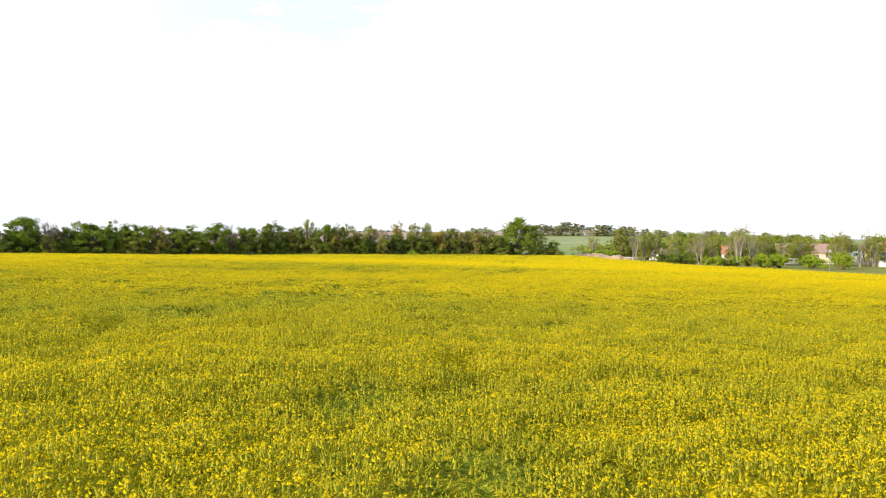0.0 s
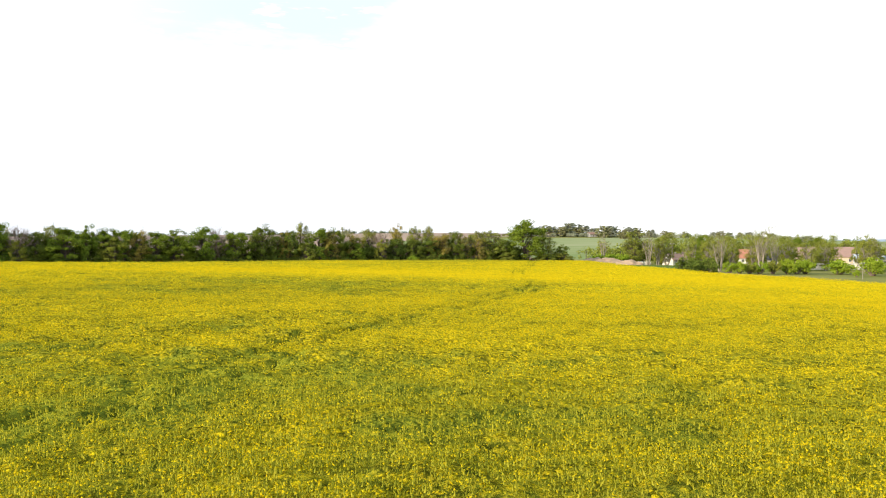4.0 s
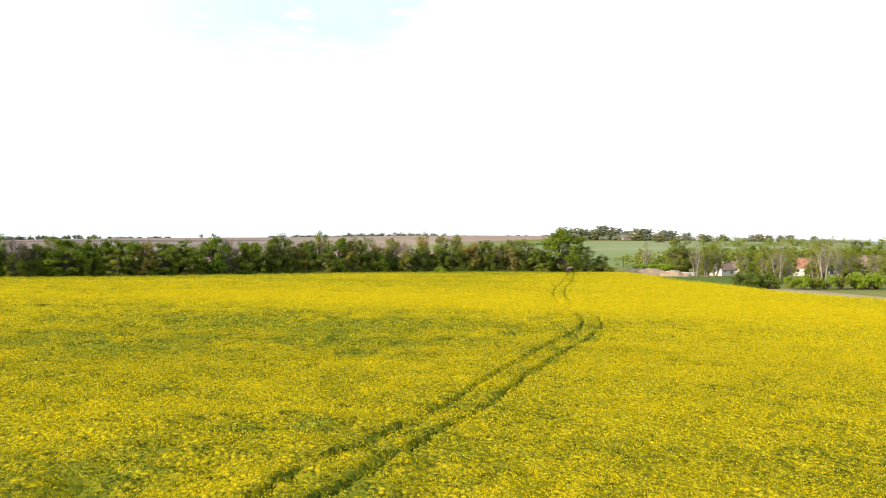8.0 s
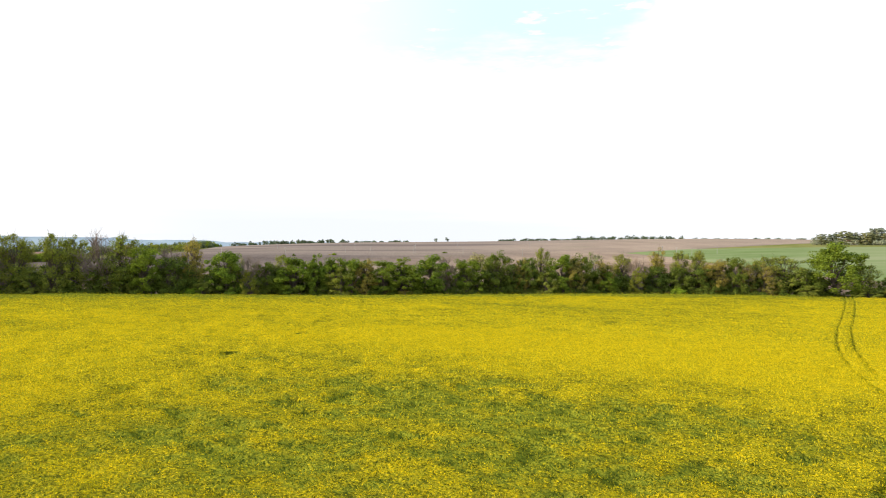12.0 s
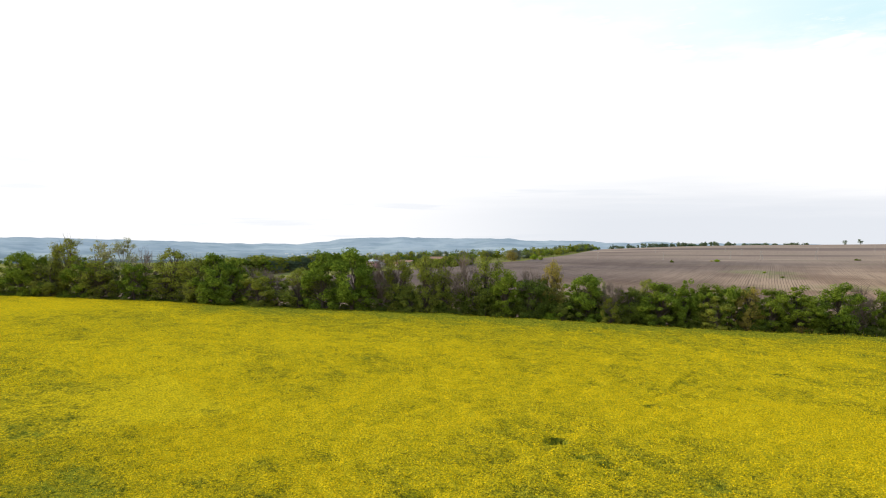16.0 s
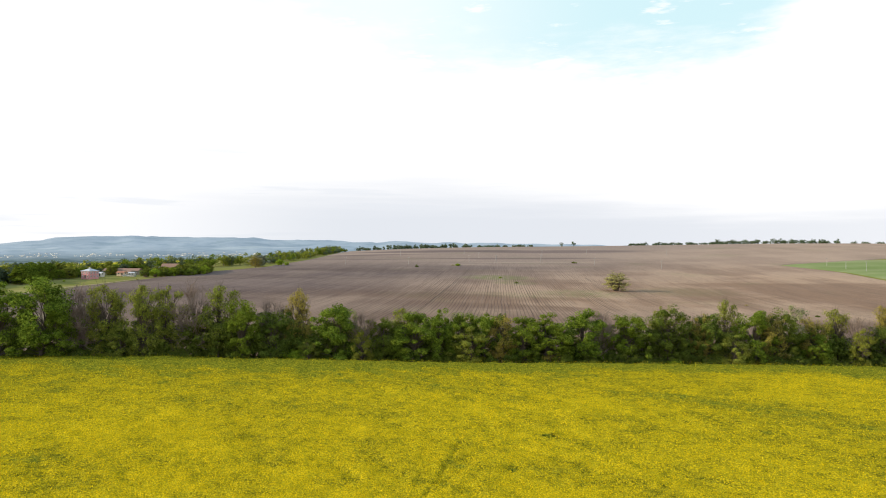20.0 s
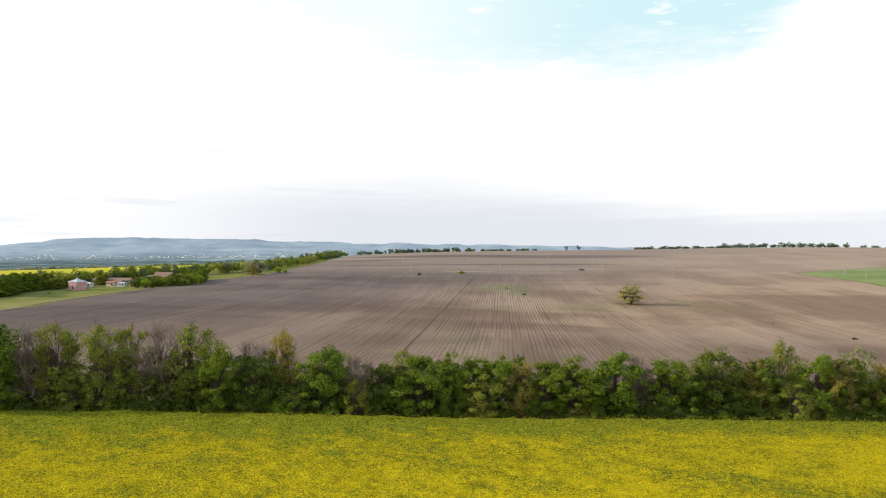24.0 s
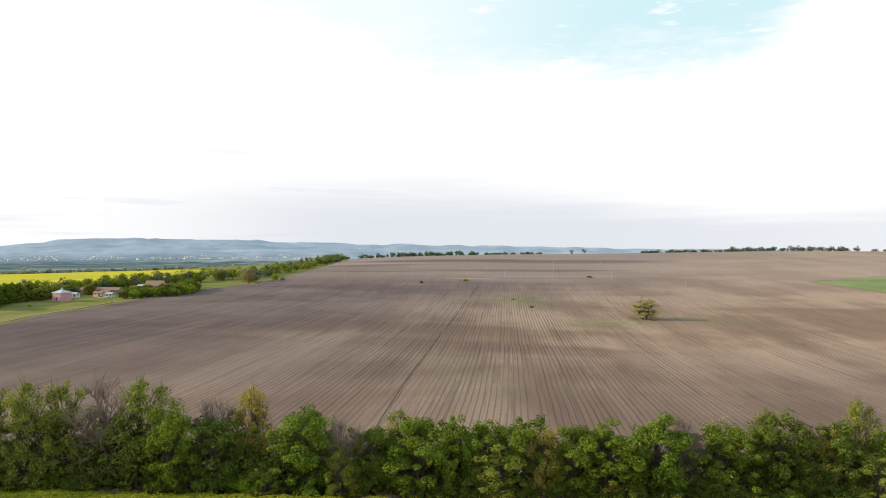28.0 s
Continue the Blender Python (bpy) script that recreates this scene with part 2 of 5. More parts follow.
def leaf_mat(name, dark, light, through=0.35):
    k = Nodes(name)
    r = k.geo.outputs["Random Per Island"]
    col = k.mix(k.ramp(r, 0.0, 1.0, 0.12, 0.95), dark, light)
    col = k.mix(k.ramp(k.noise(0.55, 3), 0.35, 0.7, 0.0, 0.35), col, tuple(0.8 * c for c in dark))
    col = k.mix(k.math("MULTIPLY", k.info.outputs["Random"], 0.30), col, tuple(0.5 * (a + b) * s for a, b, s in zip(dark, light, (1.25, 0.95, 0.7))))
    return k.leafy(col, 0.36)


def part(name, data, mat, parent=None, label=""):
    """One mesh object under a thing or part; data is a bmesh or a mesh."""
    if isinstance(data, bmesh.types.BMesh):
        me = bpy.data.meshes.new(name)
        data.to_mesh(me)
        data.free()
        data = me
    ob = new(name, data)
    if mat is not None and not data.materials:
        data.materials.append(mat)
    if parent is not None:
        ob.parent = parent
    if label:
        ob["label"] = label
    return ob


def box(w, d, h, at=(0, 0, 0), bevel=0.0, rot=0.0):
    """A bevelled box standing with its base centre at `at`."""
    bm = bmesh.new()
    bmesh.ops.create_cube(bm, size=1.0, matrix=Matrix.Translation(at) @ Matrix.Rotation(rot, 4, "Z") @ Matrix.Translation((0, 0, h / 2)) @ Matrix.Diagonal((w, d, h, 1)))
    if bevel:
        bmesh.ops.bevel(bm, geom=bm.edges[:], offset=bevel, segments=1, affect="EDGES")
    return bm


# ---- materials ----
k = Nodes("grass")
g_far = k.noise(0.004, 5)
g_mid = k.noise(0.05, 5)
g_fine = k.noise(1.2, 6)
col = k.mix(k.ramp(g_far, 0.38, 0.62), (0.225, 0.225, 0.062), (0.315, 0.280, 0.110))
col = k.mix(k.ramp(g_mid, 0.35, 0.7), col, (0.165, 0.185, 0.045))
col = k.mix(k.ramp(g_fine, 0.3, 0.75, 0.0, 0.6), col, (0.23, 0.20, 0.065))
M_GRASS = k.surface(col, 0.95, 0, k.bump(g_fine, 0.6, 0.15), 0.0)

k = Nodes("ploughed_soil")
TURN = math.atan2(0.894, -0.448)
s_mid = k.noise(0.030, 4, 0.55, (4.0, 1.0, 1.0), TURN)
s_cross = k.noise(0.016, 4, 0.55, (1.0, 3.5, 1.0), TURN, distort=0.3)
s_big = k.noise(0.0065, 5, 0.55, (0.8, 1.6, 1.0), TURN, distort=0.4)
s_grit = k.noise(2.5, 5, 0.7)
s_sep = k.n.new("ShaderNodeSeparateXYZ")
k.l.new(k.tc.outputs["Object"], s_sep.inputs[0])
across = k.math("ADD", k.math("MULTIPLY", s_sep.outputs[0], 0.894), k.math("MULTIPLY", s_sep.outputs[1], 0.448))
across = k.math("ADD", across, k.math("MULTIPLY", s_big, 3.0))


def drill_lines(period, lo, hi):
    return k.ramp(k.math("SINE", k.math("MULTIPLY", across, 6.2832 / period)), lo, hi)


l_fine = k.math("MULTIPLY", drill_lines(1.18, 0.60, 1.0), k.ramp(k.noise(0.11, 4, 0.6, (20.0, 1.0, 1.0), TURN), 0.30, 0.54))
l_wide = k.math("MULTIPLY", drill_lines(2.35, 0.80, 1.0), k.ramp(k.noise(0.16, 3, 0.6, (40.0, 1.0, 1.0), TURN), 0.48, 0.62))
s_thin = k.noise(0.95, 4, 0.75, (70.0, 1.0, 1.0), TURN)
s_thick = k.noise(0.14, 4, 0.65, (16.0, 1.0, 1.0), TURN)
col = k.mix(k.ramp(s_big, 0.38, 0.60), (0.156, 0.118, 0.110), (0.236, 0.178, 0.153))
col = k.mix(k.ramp(s_cross, 0.48, 0.64, 0.0, 0.75), col, (0.118, 0.087, 0.078))
col = k.mix(k.ramp(s_mid, 0.50, 0.68, 0.0, 0.45), col, (0.29, 0.222, 0.176))
col = k.mix(k.ramp(s_thick, 0.52, 0.70, 0.0, 0.14), col, (0.29, 0.222, 0.176))
col = k.mix(k.ramp(s_thick, 0.48, 0.32, 0.0, 0.16), col, (0.110, 0.082, 0.073))
east = k.ramp(k.math("ADD", s_sep.outputs[0], k.math("MULTIPLY", s_big, 160.0)), -200.0, 10.0, 0.0, 0.85)
col = k.mix(east, col, k.mix(k.ramp(k.math("ADD", s_mid, k.math("MULTIPLY", k.math("SUBTRACT", s_cross, 0.5), -0.8)), 0.35, 0.65), (0.325, 0.198, 0.120), (0.60, 0.405, 0.262)))
col = k.mix(k.ramp(s_thin, 0.50, 0.64, 0.0, 0.34), col, (0.34, 0.26, 0.21))
col = k.mix(k.ramp(s_thin, 0.48, 0.36, 0.0, 0.40), col, (0.105, 0.078, 0.068))
col = k.mix(k.math("MULTIPLY", l_fine, 0.66), col, (0.085, 0.062, 0.054))
col = k.mix(k.math("MULTIPLY", l_wide, 0.45), col, (0.075, 0.055, 0.048))
weed = k.math("MULTIPLY", k.ramp(k.noise(0.011, 4), 0.54, 0.68), k.ramp(k.noise(0.6, 5), 0.4, 0.65, 0.0, 0.45))
# darker tone towards the tree belt
near_belt = k.ramp(k.math("ADD", k.math("SUBTRACT", s_sep.outputs[1], k.math("MULTIPLY", s_sep.outputs[0], 0.62)), k.math("MULTIPLY", s_big, 120.0)), 310.0, 500.0, 0.42, 0.0)
col = k.mix(near_belt, col, k.mix(k.ramp(s_mid, 0.35, 0.65), (0.105, 0.078, 0.069), (0.185, 0.138, 0.117)))
# distance haze put into the colour: soil pales towards the far slope
far_haze = k.ramp(k.math("ADD", s_sep.outputs[1], k.math("MULTIPLY", s_big, 300.0)), 500.0, 900.0, 0.0, 0.62)
col = k.mix(far_haze, col, (0.43, 0.325, 0.255))
col = k.mix(weed, col, (0.17, 0.20, 0.075))


def spot(x, y, r, low, high):
    """A roundish patch with a ragged edge, in plan metres."""
    dx, dy = k.math("MULTIPLY", k.math("SUBTRACT", s_sep.outputs[0], x), 1 / r), k.math("MULTIPLY", k.math("SUBTRACT", s_sep.outputs[1], y), 1 / r)
    d = k.math("ADD", k.math("MULTIPLY", dx, dx), k.math("MULTIPLY", dy, dy))
    return k.math("MULTIPLY", k.ramp(d, 1.0, 0.0), k.ramp(k.noise(0.35, 5), 0.40, 0.62, low, high))


def swath(x, y, long, wide, turn, amt, tone):
    """A long patch of other soil with soft edges, in plan metres."""
    dx, dy = k.math("SUBTRACT", s_sep.outputs[0], x), k.math("SUBTRACT", k.math("ADD", s_sep.outputs[1], k.math("MULTIPLY", s_cross, 40.0)), y + 20)
    u = k.math("MULTIPLY", k.math("ADD", k.math("MULTIPLY", dx, math.cos(turn)), k.math("MULTIPLY", dy, math.sin(turn))), 1 / long)
    v = k.math("MULTIPLY", k.math("SUBTRACT", k.math("MULTIPLY", dy, math.cos(turn)), k.math("MULTIPLY", dx, math.sin(turn))), 1 / wide)
    d = k.math("ADD", k.math("MULTIPLY", u, u), k.math("MULTIPLY", v, v))
    return k.mix(k.ramp(d, 1.0, 0.25, 0.0, amt), col, tone)


DARK_SOIL, PALE_SOIL = (0.150, 0.112, 0.110), (0.42, 0.325, 0.255)
for sx, sy, sl, sw, st, sa, tone in ((-445, 745, 120, 34, 0.5, 0.75, DARK_SOIL), (-310, 790, 120, 36, 0.4, 0.65, DARK_SOIL), (-480, 640, 90, 16, 0.6, 0.6, DARK_SOIL), (-400, 575, 60, 12, 0.7, 0.5, DARK_SOIL), (-300, 650, 110, 14, 0.45, 0.6, DARK_SOIL),
                                     (-255, 590, 70, 6, 0.55, 0.7, PALE_SOIL), (-288, 540, 26, 7, 0.5, 0.6, PALE_SOIL), (-470, 690, 100, 10, 0.55, 0.5, PALE_SOIL)):
    col = swath(sx, sy, sl, sw, st, sa, tone)

for wx, wy, wr, amt in ((-200, 424, 26, 0.75), (-124, 364, 26, 0.45), (-176, 397, 16, 0.5), (-90, 400, 30, 0.2)):
    col = k.mix(spot(wx, wy, wr, 0.1, amt), col, (0.15, 0.20, 0.055))
col = k.mix(k.ramp(s_grit, 0.35, 0.7, 0.0, 0.30), col, (0.12, 0.092, 0.08))
M_SOIL = k.surface(col, 0.98, 0, k.bump(k.math("ADD", k.math("MULTIPLY", l_wide, -0.4), k.math("ADD", s_thin, s_grit)), 0.55, 0.14), 0.0)

# dark soil of the furrow; also stands in for shade in the crop gaps
k = Nodes("furrow_soil_gap_shade")
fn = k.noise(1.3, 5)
M_FURROW_GAPSHADE = k.surface(k.mix(fn, (0.050, 0.040, 0.034), (0.105, 0.080, 0.066)), 0.98, 0, k.bump(fn, 0.7, 0.1), 0.1)

k = Nodes("young_wheat")
w1 = k.noise(0.02, 5)
w2 = k.noise(1.0, 4, 0.6, (18.0, 1.0, 1.0), 2.2)
col = k.mix(k.ramp(w1, 0.35, 0.65), (0.172, 0.228, 0.076), (0.228, 0.278, 0.110))
col = k.mix(k.ramp(w2, 0.4, 0.7, 0.0, 0.5), col, (0.14, 0.185, 0.06))
w_sep2 = k.n.new("ShaderNodeSeparateXYZ")
k.l.new(k.tc.outputs["Object"], w_sep2.inputs[0])
# greyer and paler on the far slope: distance haze put into the colour
col = k.mix(k.ramp(k.math("ADD", w_sep2.outputs[0], k.math("MULTIPLY", w1, 60.0)), 40.0, 170.0, 0.0, 0.75), col, k.mix(w2, (0.315, 0.325, 0.165), (0.265, 0.285, 0.135)))
col = k.mix(k.ramp(k.noise(0.012, 4, 0.6, (4.0, 1.0, 1.0), 0.3), 0.45, 0.65, 0.0, 0.5), col, (0.36, 0.35, 0.20))
M_WHEAT = k.surface(col, 0.9, 0, k.bump(w2, 0.4, 0.1), 0.0)

k = Nodes("far_rape")
y1 = k.noise(0.02, 5)
y2 = k.noise(0.5, 4)
col = k.mix(k.ramp(y1, 0.35, 0.65), (0.62, 0.50, 0.02), (0.48, 0.43, 0.03))
M_FARRAPE = k.surface(k.mix(k.ramp(y2, 0.4, 0.7, 0.0, 0.4), col, (0.30, 0.31, 0.03)), 0.95, 0, k.bump(y2, 0.5, 0.3), 0.05)

k = Nodes("dry_grass")
d1 = k.noise(0.25, 5)
d2 = k.noise(3.0, 5)
M_DRY = k.surface(k.mix(k.ramp(d2, 0.3, 0.7, 0.0, 0.7), k.mix(d1, (0.56, 0.40, 0.28), (0.42, 0.33, 0.18)), (0.26, 0.24, 0.10)), 0.98, 0, k.bump(d2, 0.8, 0.2), 0.0)

k = Nodes("crop_canopy")
bloom_a = k.attr("bloom")
c1 = k.noise(2.2, 5, 0.7)
c2 = k.noise(7.5, 4, 0.75)
c3 = k.noise(0.45, 3, 0.6)
vor = k.n.new("ShaderNodeTexVoronoi")
vor.inputs["Scale"].default_value = 5.6
k.l.new(k.tc.outputs["Object"], vor.inputs["Vector"])
pick = k.n.new("ShaderNodeSeparateColor")
k.l.new(vor.outputs["Color"], pick.inputs[0])
spikes = k.ramp(vor.outputs["Distance"], 0.62, 0.20)
fresh = k.mix(k.ramp(c1, 0.34, 0.66), (0.092, 0.116, 0.013), (0.325, 0.330, 0.028))
leaf = k.mix(k.ramp(c1, 0.34, 0.66), (0.104, 0.108, 0.011), (0.36, 0.310, 0.021))
gold = k.mix(c1, (0.76, 0.560, 0.012), (0.98, 0.735, 0.016))
lit = k.math("ADD", bloom_a, k.math("ADD", k.math("MULTIPLY", k.math("SUBTRACT", pick.outputs[0], 0.5), 0.55), k.math("MULTIPLY", k.math("SUBTRACT", c2, 0.5), 1.5)))
lit = k.math("ADD", lit, k.math("MULTIPLY", k.math("SUBTRACT", c3, 0.5), 0.35))
fac = k.math("MULTIPLY", k.ramp(lit, 0.0, 0.70), k.math("ADD", 0.46, k.math("MULTIPLY", spikes, 0.54)))
leaf = k.mix(k.ramp(bloom_a, 0.0, 0.32), fresh, leaf)
M_CANOPY = k.surface(k.mix(fac, leaf, gold), 0.95, 0, k.bump(k.math("ADD", k.math("MULTIPLY", c1, 0.5), k.math("ADD", c2, k.math("MULTIPLY", spikes, 0.7))), 1.0, 0.22), 0.0)

k = Nodes("rape_flowers")
r = k.geo.outputs["Random Per Island"]
M_FLOWER = k.leafy(k.mix(r, (0.70, 0.535, 0.010), (0.94, 0.720, 0.018)), 0.45)
k = Nodes("rape_buds")
r = k.geo.outputs["Random Per Island"]
M_BUD = k.leafy(k.mix(r, (0.34, 0.325, 0.020), (0.61, 0.53, 0.030)), 0.45)
k = Nodes("rape_stems")
r = k.geo.outputs["Random Per Island"]
M_STEM = k.leafy(k.mix(r, (0.30, 0.305, 0.027), (0.60, 0.545, 0.048)), 0.45)

k = Nodes("bark")
b1 = k.noise(3.0, 5, 0.65, (1.0, 1.0, 5.0))
M_BARK = k.surface(k.mix(b1, (0.06, 0.045, 0.035), (0.17, 0.14, 0.11)), 0.95, 0, k.bump(b1, 0.6, 0.05), 0.1)
k = Nodes("pale_bark")
b1 = k.noise(3.0, 5, 0.65, (1.0, 1.0, 4.0))
M_PALEBARK = k.surface(k.mix(k.ramp(b1, 0.4, 0.65), (0.33, 0.285, 0.225), (0.16, 0.135, 0.10)), 0.9, 0, k.bump(b1, 0.5, 0.05), 0.1)
k = Nodes("twigs")
b1 = k.noise(1.5, 4)
M_TWIG = k.surface(k.mix(b1, (0.17, 0.120, 0.095), (0.33, 0.255, 0.21)), 0.95, 0, None, 0.1)

M_LEAF = {
    "green": leaf_mat("leaves_green", (0.054, 0.094, 0.012), (0.300, 0.395, 0.050)),
    "light": leaf_mat("leaves_light", (0.125, 0.160, 0.027), (0.375, 0.405, 0.072)),
    "ochre": leaf_mat("leaves_ochre", (0.260, 0.225, 0.045), (0.480, 0.410, 0.105)),
    "olive": leaf_mat("leaves_olive", (0.049, 0.080, 0.015), (0.232, 0.292, 0.051)),
    "pale": leaf_mat("leaves_pale", (0.240, 0.260, 0.130), (0.430, 0.440, 0.220)),
    "bright": leaf_mat("leaves_bright", (0.165, 0.270, 0.024), (0.390, 0.480, 0.050)),
    "willow": leaf_mat("leaves_willow", (0.340, 0.320, 0.100), (0.560, 0.520, 0.190)),
    # far trees: distance haze is put into these paler, bluer leaf colours
    "haze": leaf_mat("leaves_hazed", (0.270, 0.300, 0.210), (0.420, 0.450, 0.320)),
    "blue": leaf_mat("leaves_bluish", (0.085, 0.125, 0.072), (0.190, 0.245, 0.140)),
}

# ---- ground ----
def grid_obj(name, X, Y, Z, mat, label, category, kind="structure"):
    n, m = X.shape
    idx = np.arange(n * m).reshape(n, m)
    q = np.stack([idx[:-1, :-1], idx[1:, :-1], idx[1:, 1:], idx[:-1, 1:]], -1).reshape(-1, 4)
    ob = part(name, quads(name, np.stack([X, Y, Z], -1).reshape(-1, 3), q, True), mat)
    return tagged(ob, label, category, kind=kind)


def resample(line, n):
    p = np.array(line, float)
    d = np.concatenate([[0], np.cumsum(np.hypot(*np.diff(p, axis=0).T))])
    s = np.linspace(0, d[-1], n)
    return np.stack([np.interp(s, d, p[:, 0]), np.interp(s, d, p[:, 1])], 1)


def loft(name, left, right, n, m, lift, mat, label, category, kind="structure", relief=0.0):
    """A patch of land between two lines, lying on the terrain."""
    a, b = resample(left, n), resample(right, n)
    v = np.linspace(0, 1, m)[None, :, None]
    P = a[:, None] * (1 - v) + b[:, None] * v
    X, Y = P[..., 0], P[..., 1]
    Z = terrain(X, Y) + lift
    if relief:
        Z = Z + relief * (fbm(X / 6, Y / 6, 5) - 0.5)
    for rim in (np.s_[0, :], np.s_[-1, :], np.s_[:, 0], np.s_[:, -1]):
        Z[rim] = terrain(X[rim], Y[rim]) - 0.7
    return grid_obj(name, X, Y, Z, mat, label, category, kind)


rr = np.concatenate([np.linspace(0, 400, 90), np.linspace(410, 1600, 100), np.geomspace(1630, 3780, 40)])
aa = np.linspace(0, 2 * math.pi, 181)
RR, AA = np.meshgrid(rr, aa, indexing="ij")
GX, GY = -30 + RR * np.cos(AA), 120 + RR * np.sin(AA)
GZ = terrain(GX, GY) - 0.35 - 0.0006 * RR
grid_obj("ground", GX, GY, GZ, M_GRASS, "green and olive grassland rolling away to the horizon", "ground")

EDGE = [(-330, -14), (-230, 55), (-160, 103), (-131, 122), (-115, 132.8), (-99, 142.6), (-87, 150.1), (-75.5, 156.9), (-53, 171), (-36, 181.2), (-14, 193.5), (24, 203), (40, 206)]
SIDE = [(40, 206), (42, 176), (51, 153), (63, 124), (78, 95), (110, 40), (150, -30)]

M_PARCEL = plain("dark_young_crop", (0.115, 0.160, 0.036), (0.150, 0.195, 0.050), 0.3, 0.95, 0.0, 0.5, 0.0)
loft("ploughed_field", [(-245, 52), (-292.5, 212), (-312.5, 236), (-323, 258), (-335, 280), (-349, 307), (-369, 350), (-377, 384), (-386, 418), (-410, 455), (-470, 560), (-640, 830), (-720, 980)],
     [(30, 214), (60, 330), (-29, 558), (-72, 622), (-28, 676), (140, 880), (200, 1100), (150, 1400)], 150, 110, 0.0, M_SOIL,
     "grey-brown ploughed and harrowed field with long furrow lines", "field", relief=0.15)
loft("wheat_field", [(62, 330), (-27, 558), (-71, 623), (-26, 678)], [(520, 330), (470, 540), (440, 660), (400, 760)], 60, 60, 0.13, M_WHEAT,
     "green young wheat on a gentle slope", "field")
loft("far_rapeseed_field", [(-430, 200), (-440, 300), (-470, 400), (-500, 455)], [(-980, 330), (-930, 470), (-800, 560), (-600, 560)], 50, 50, 0.4, M_FARRAPE,
     "distant field of yellow flowering rapeseed", "field")
loft("lawn_parcel", [(40, 209), (44, 178), (53, 158)], [(70, 214), (66, 190), (62, 172)], 20, 14, 0.12, M_PARCEL,
     "small dark green parcel of young crop beside the rapeseed", "field")
loft("dry_verge", [(43, 172), (54, 153), (66, 124), (82, 94)], [(50, 175), (67, 166), (84, 140), (101, 106)], 40, 12, 0.10, M_DRY,
     "strip of pale dry grass along the field margin", "verge")

la = resample([(-252, 118), (-294.5, 212), (-314.5, 235.8), (-325, 257.8), (-337, 278), (-344, 291)], 60)
grid_obj("lane", la[:, :1] + np.array([[-1.5, -0.9, -0.2, 0.4]]), la[:, 1:] + np.array([[0.5, 0.3, 0.1, -0.1]]), terrain(la[:, :1] + np.zeros((1, 4)), la[:, 1:] + np.zeros((1, 4))) + np.array([[-0.40, -0.27, -0.27, -0.40]]), M_DRY,
         "narrow pale dirt lane between the grass and the ploughed field", "lane")

# ---- rapeseed crop ----
FIELD = EDGE + SIDE[1:] + [(150, -40), (-330, -40)]
TRACK = [(-16, -5), (-11.6, 12), (-8.1, 27), (-7.0, 32), (-6.3, 35.5), (-5.1, 41.2), (-3.5, 45.6), (-2.2, 48.8), (-0.65, 53.4), (1.3, 60), (2.8, 64.2), (5.4, 71.6), (8.2, 79.6), (9.25, 84), (9.75, 88.6), (9.95, 97.5), (9.95, 108), (10.5, 117), (11.35, 124.3), (13.6, 139.5), (14.9, 146.5), (19.1, 170), (22, 188), (24, 203)]
OLD_TRACKS = [[(-43.6, 103.2), (-45.0, 107.7), (-47.35, 114.1), (-49.4, 119.0)], [(-36.6, 85.3), (-34.6, 85.7), (-33.2, 85.2)], [(-86, 62), (-92, 66.5), (-97, 69)]]
HOLES = [(-39.2, 86.3, 0.70, 0.75), (-42.0, 100.9, 0.75, 0.45), (-42.4, 124.5, 0.8, 0.5), (-34.3, 85.6, 0.65, 0.40), (-36.2, 85.4, 0.45, 0.30)]
# greener hollows: x, y, long radius, short radius, turn, strength
HOLLOWS = [(-14, 74, 21, 9, 0.15, 1.0), (-24, 66, 10, 6, 0.2, 0.35), (-42, 112, 26, 5, 0.5, 0.35), (4, 14, 7, 4, 0.3, 0.25), (-9, 24, 9, 3, 0.0, 0.15),
           (-100, 132, 30, 7, 0.6, 0.35), (-30, 90, 16, 5, 0.35, 0.25), (14, 92, 12, 6, 0.9, 0.25), (-70, 95, 14, 5, 0.5, 0.2), (22, 60, 12, 5, 0.4, 0.2),
           (0.6, 11.5, 2.6, 1.5, 0.2, 0.5), (-1.4, 8.0, 0.8, 0.6, 0.0, 0.6)]

# fuller bloom along the crest: x, y, long radius, short radius, turn, strength
BRIGHT = [(4, 105, 44, 9, 0.04, 0.70), (34, 118, 14, 24, 0.0, 0.25), (-85, 96, 24, 9, 0.45, 0.08)]


def wheel_tracks(x, y):
    """0 in a wheel mark, 1 away from it."""
    d = dist_line(x, y, TRACK)
    wob = 0.08 * (fbm(x / 2.0, y / 2.0, 31, 2) - 0.5)
    keep = ss(0.04, 0.19 + 0.05 * (vnoise(x / 1.1, y / 1.1, 33) - 0.5), np.abs(d - 0.76 + wob))
    deep = 0.46 - 0.19 * ss(55, 95, y)
    keep = keep * deep + 1 - deep
    for line in OLD_TRACKS:
        keep = np.minimum(keep, 0.82 + 0.18 * ss(0.02, 0.16, dist_line(x, y, line) + 0.25 * (vnoise(x / 0.8, y / 0.8, 35) - 0.5)))
    for hx, hy, a, b in HOLES:
        q = np.hypot((x - hx) / a, (y - hy) / b) + 0.5 * (fbm(x, y, 8, 2) - 0.5)
        keep = np.minimum(keep, ss(0.86, 1.02, q))
    return keep


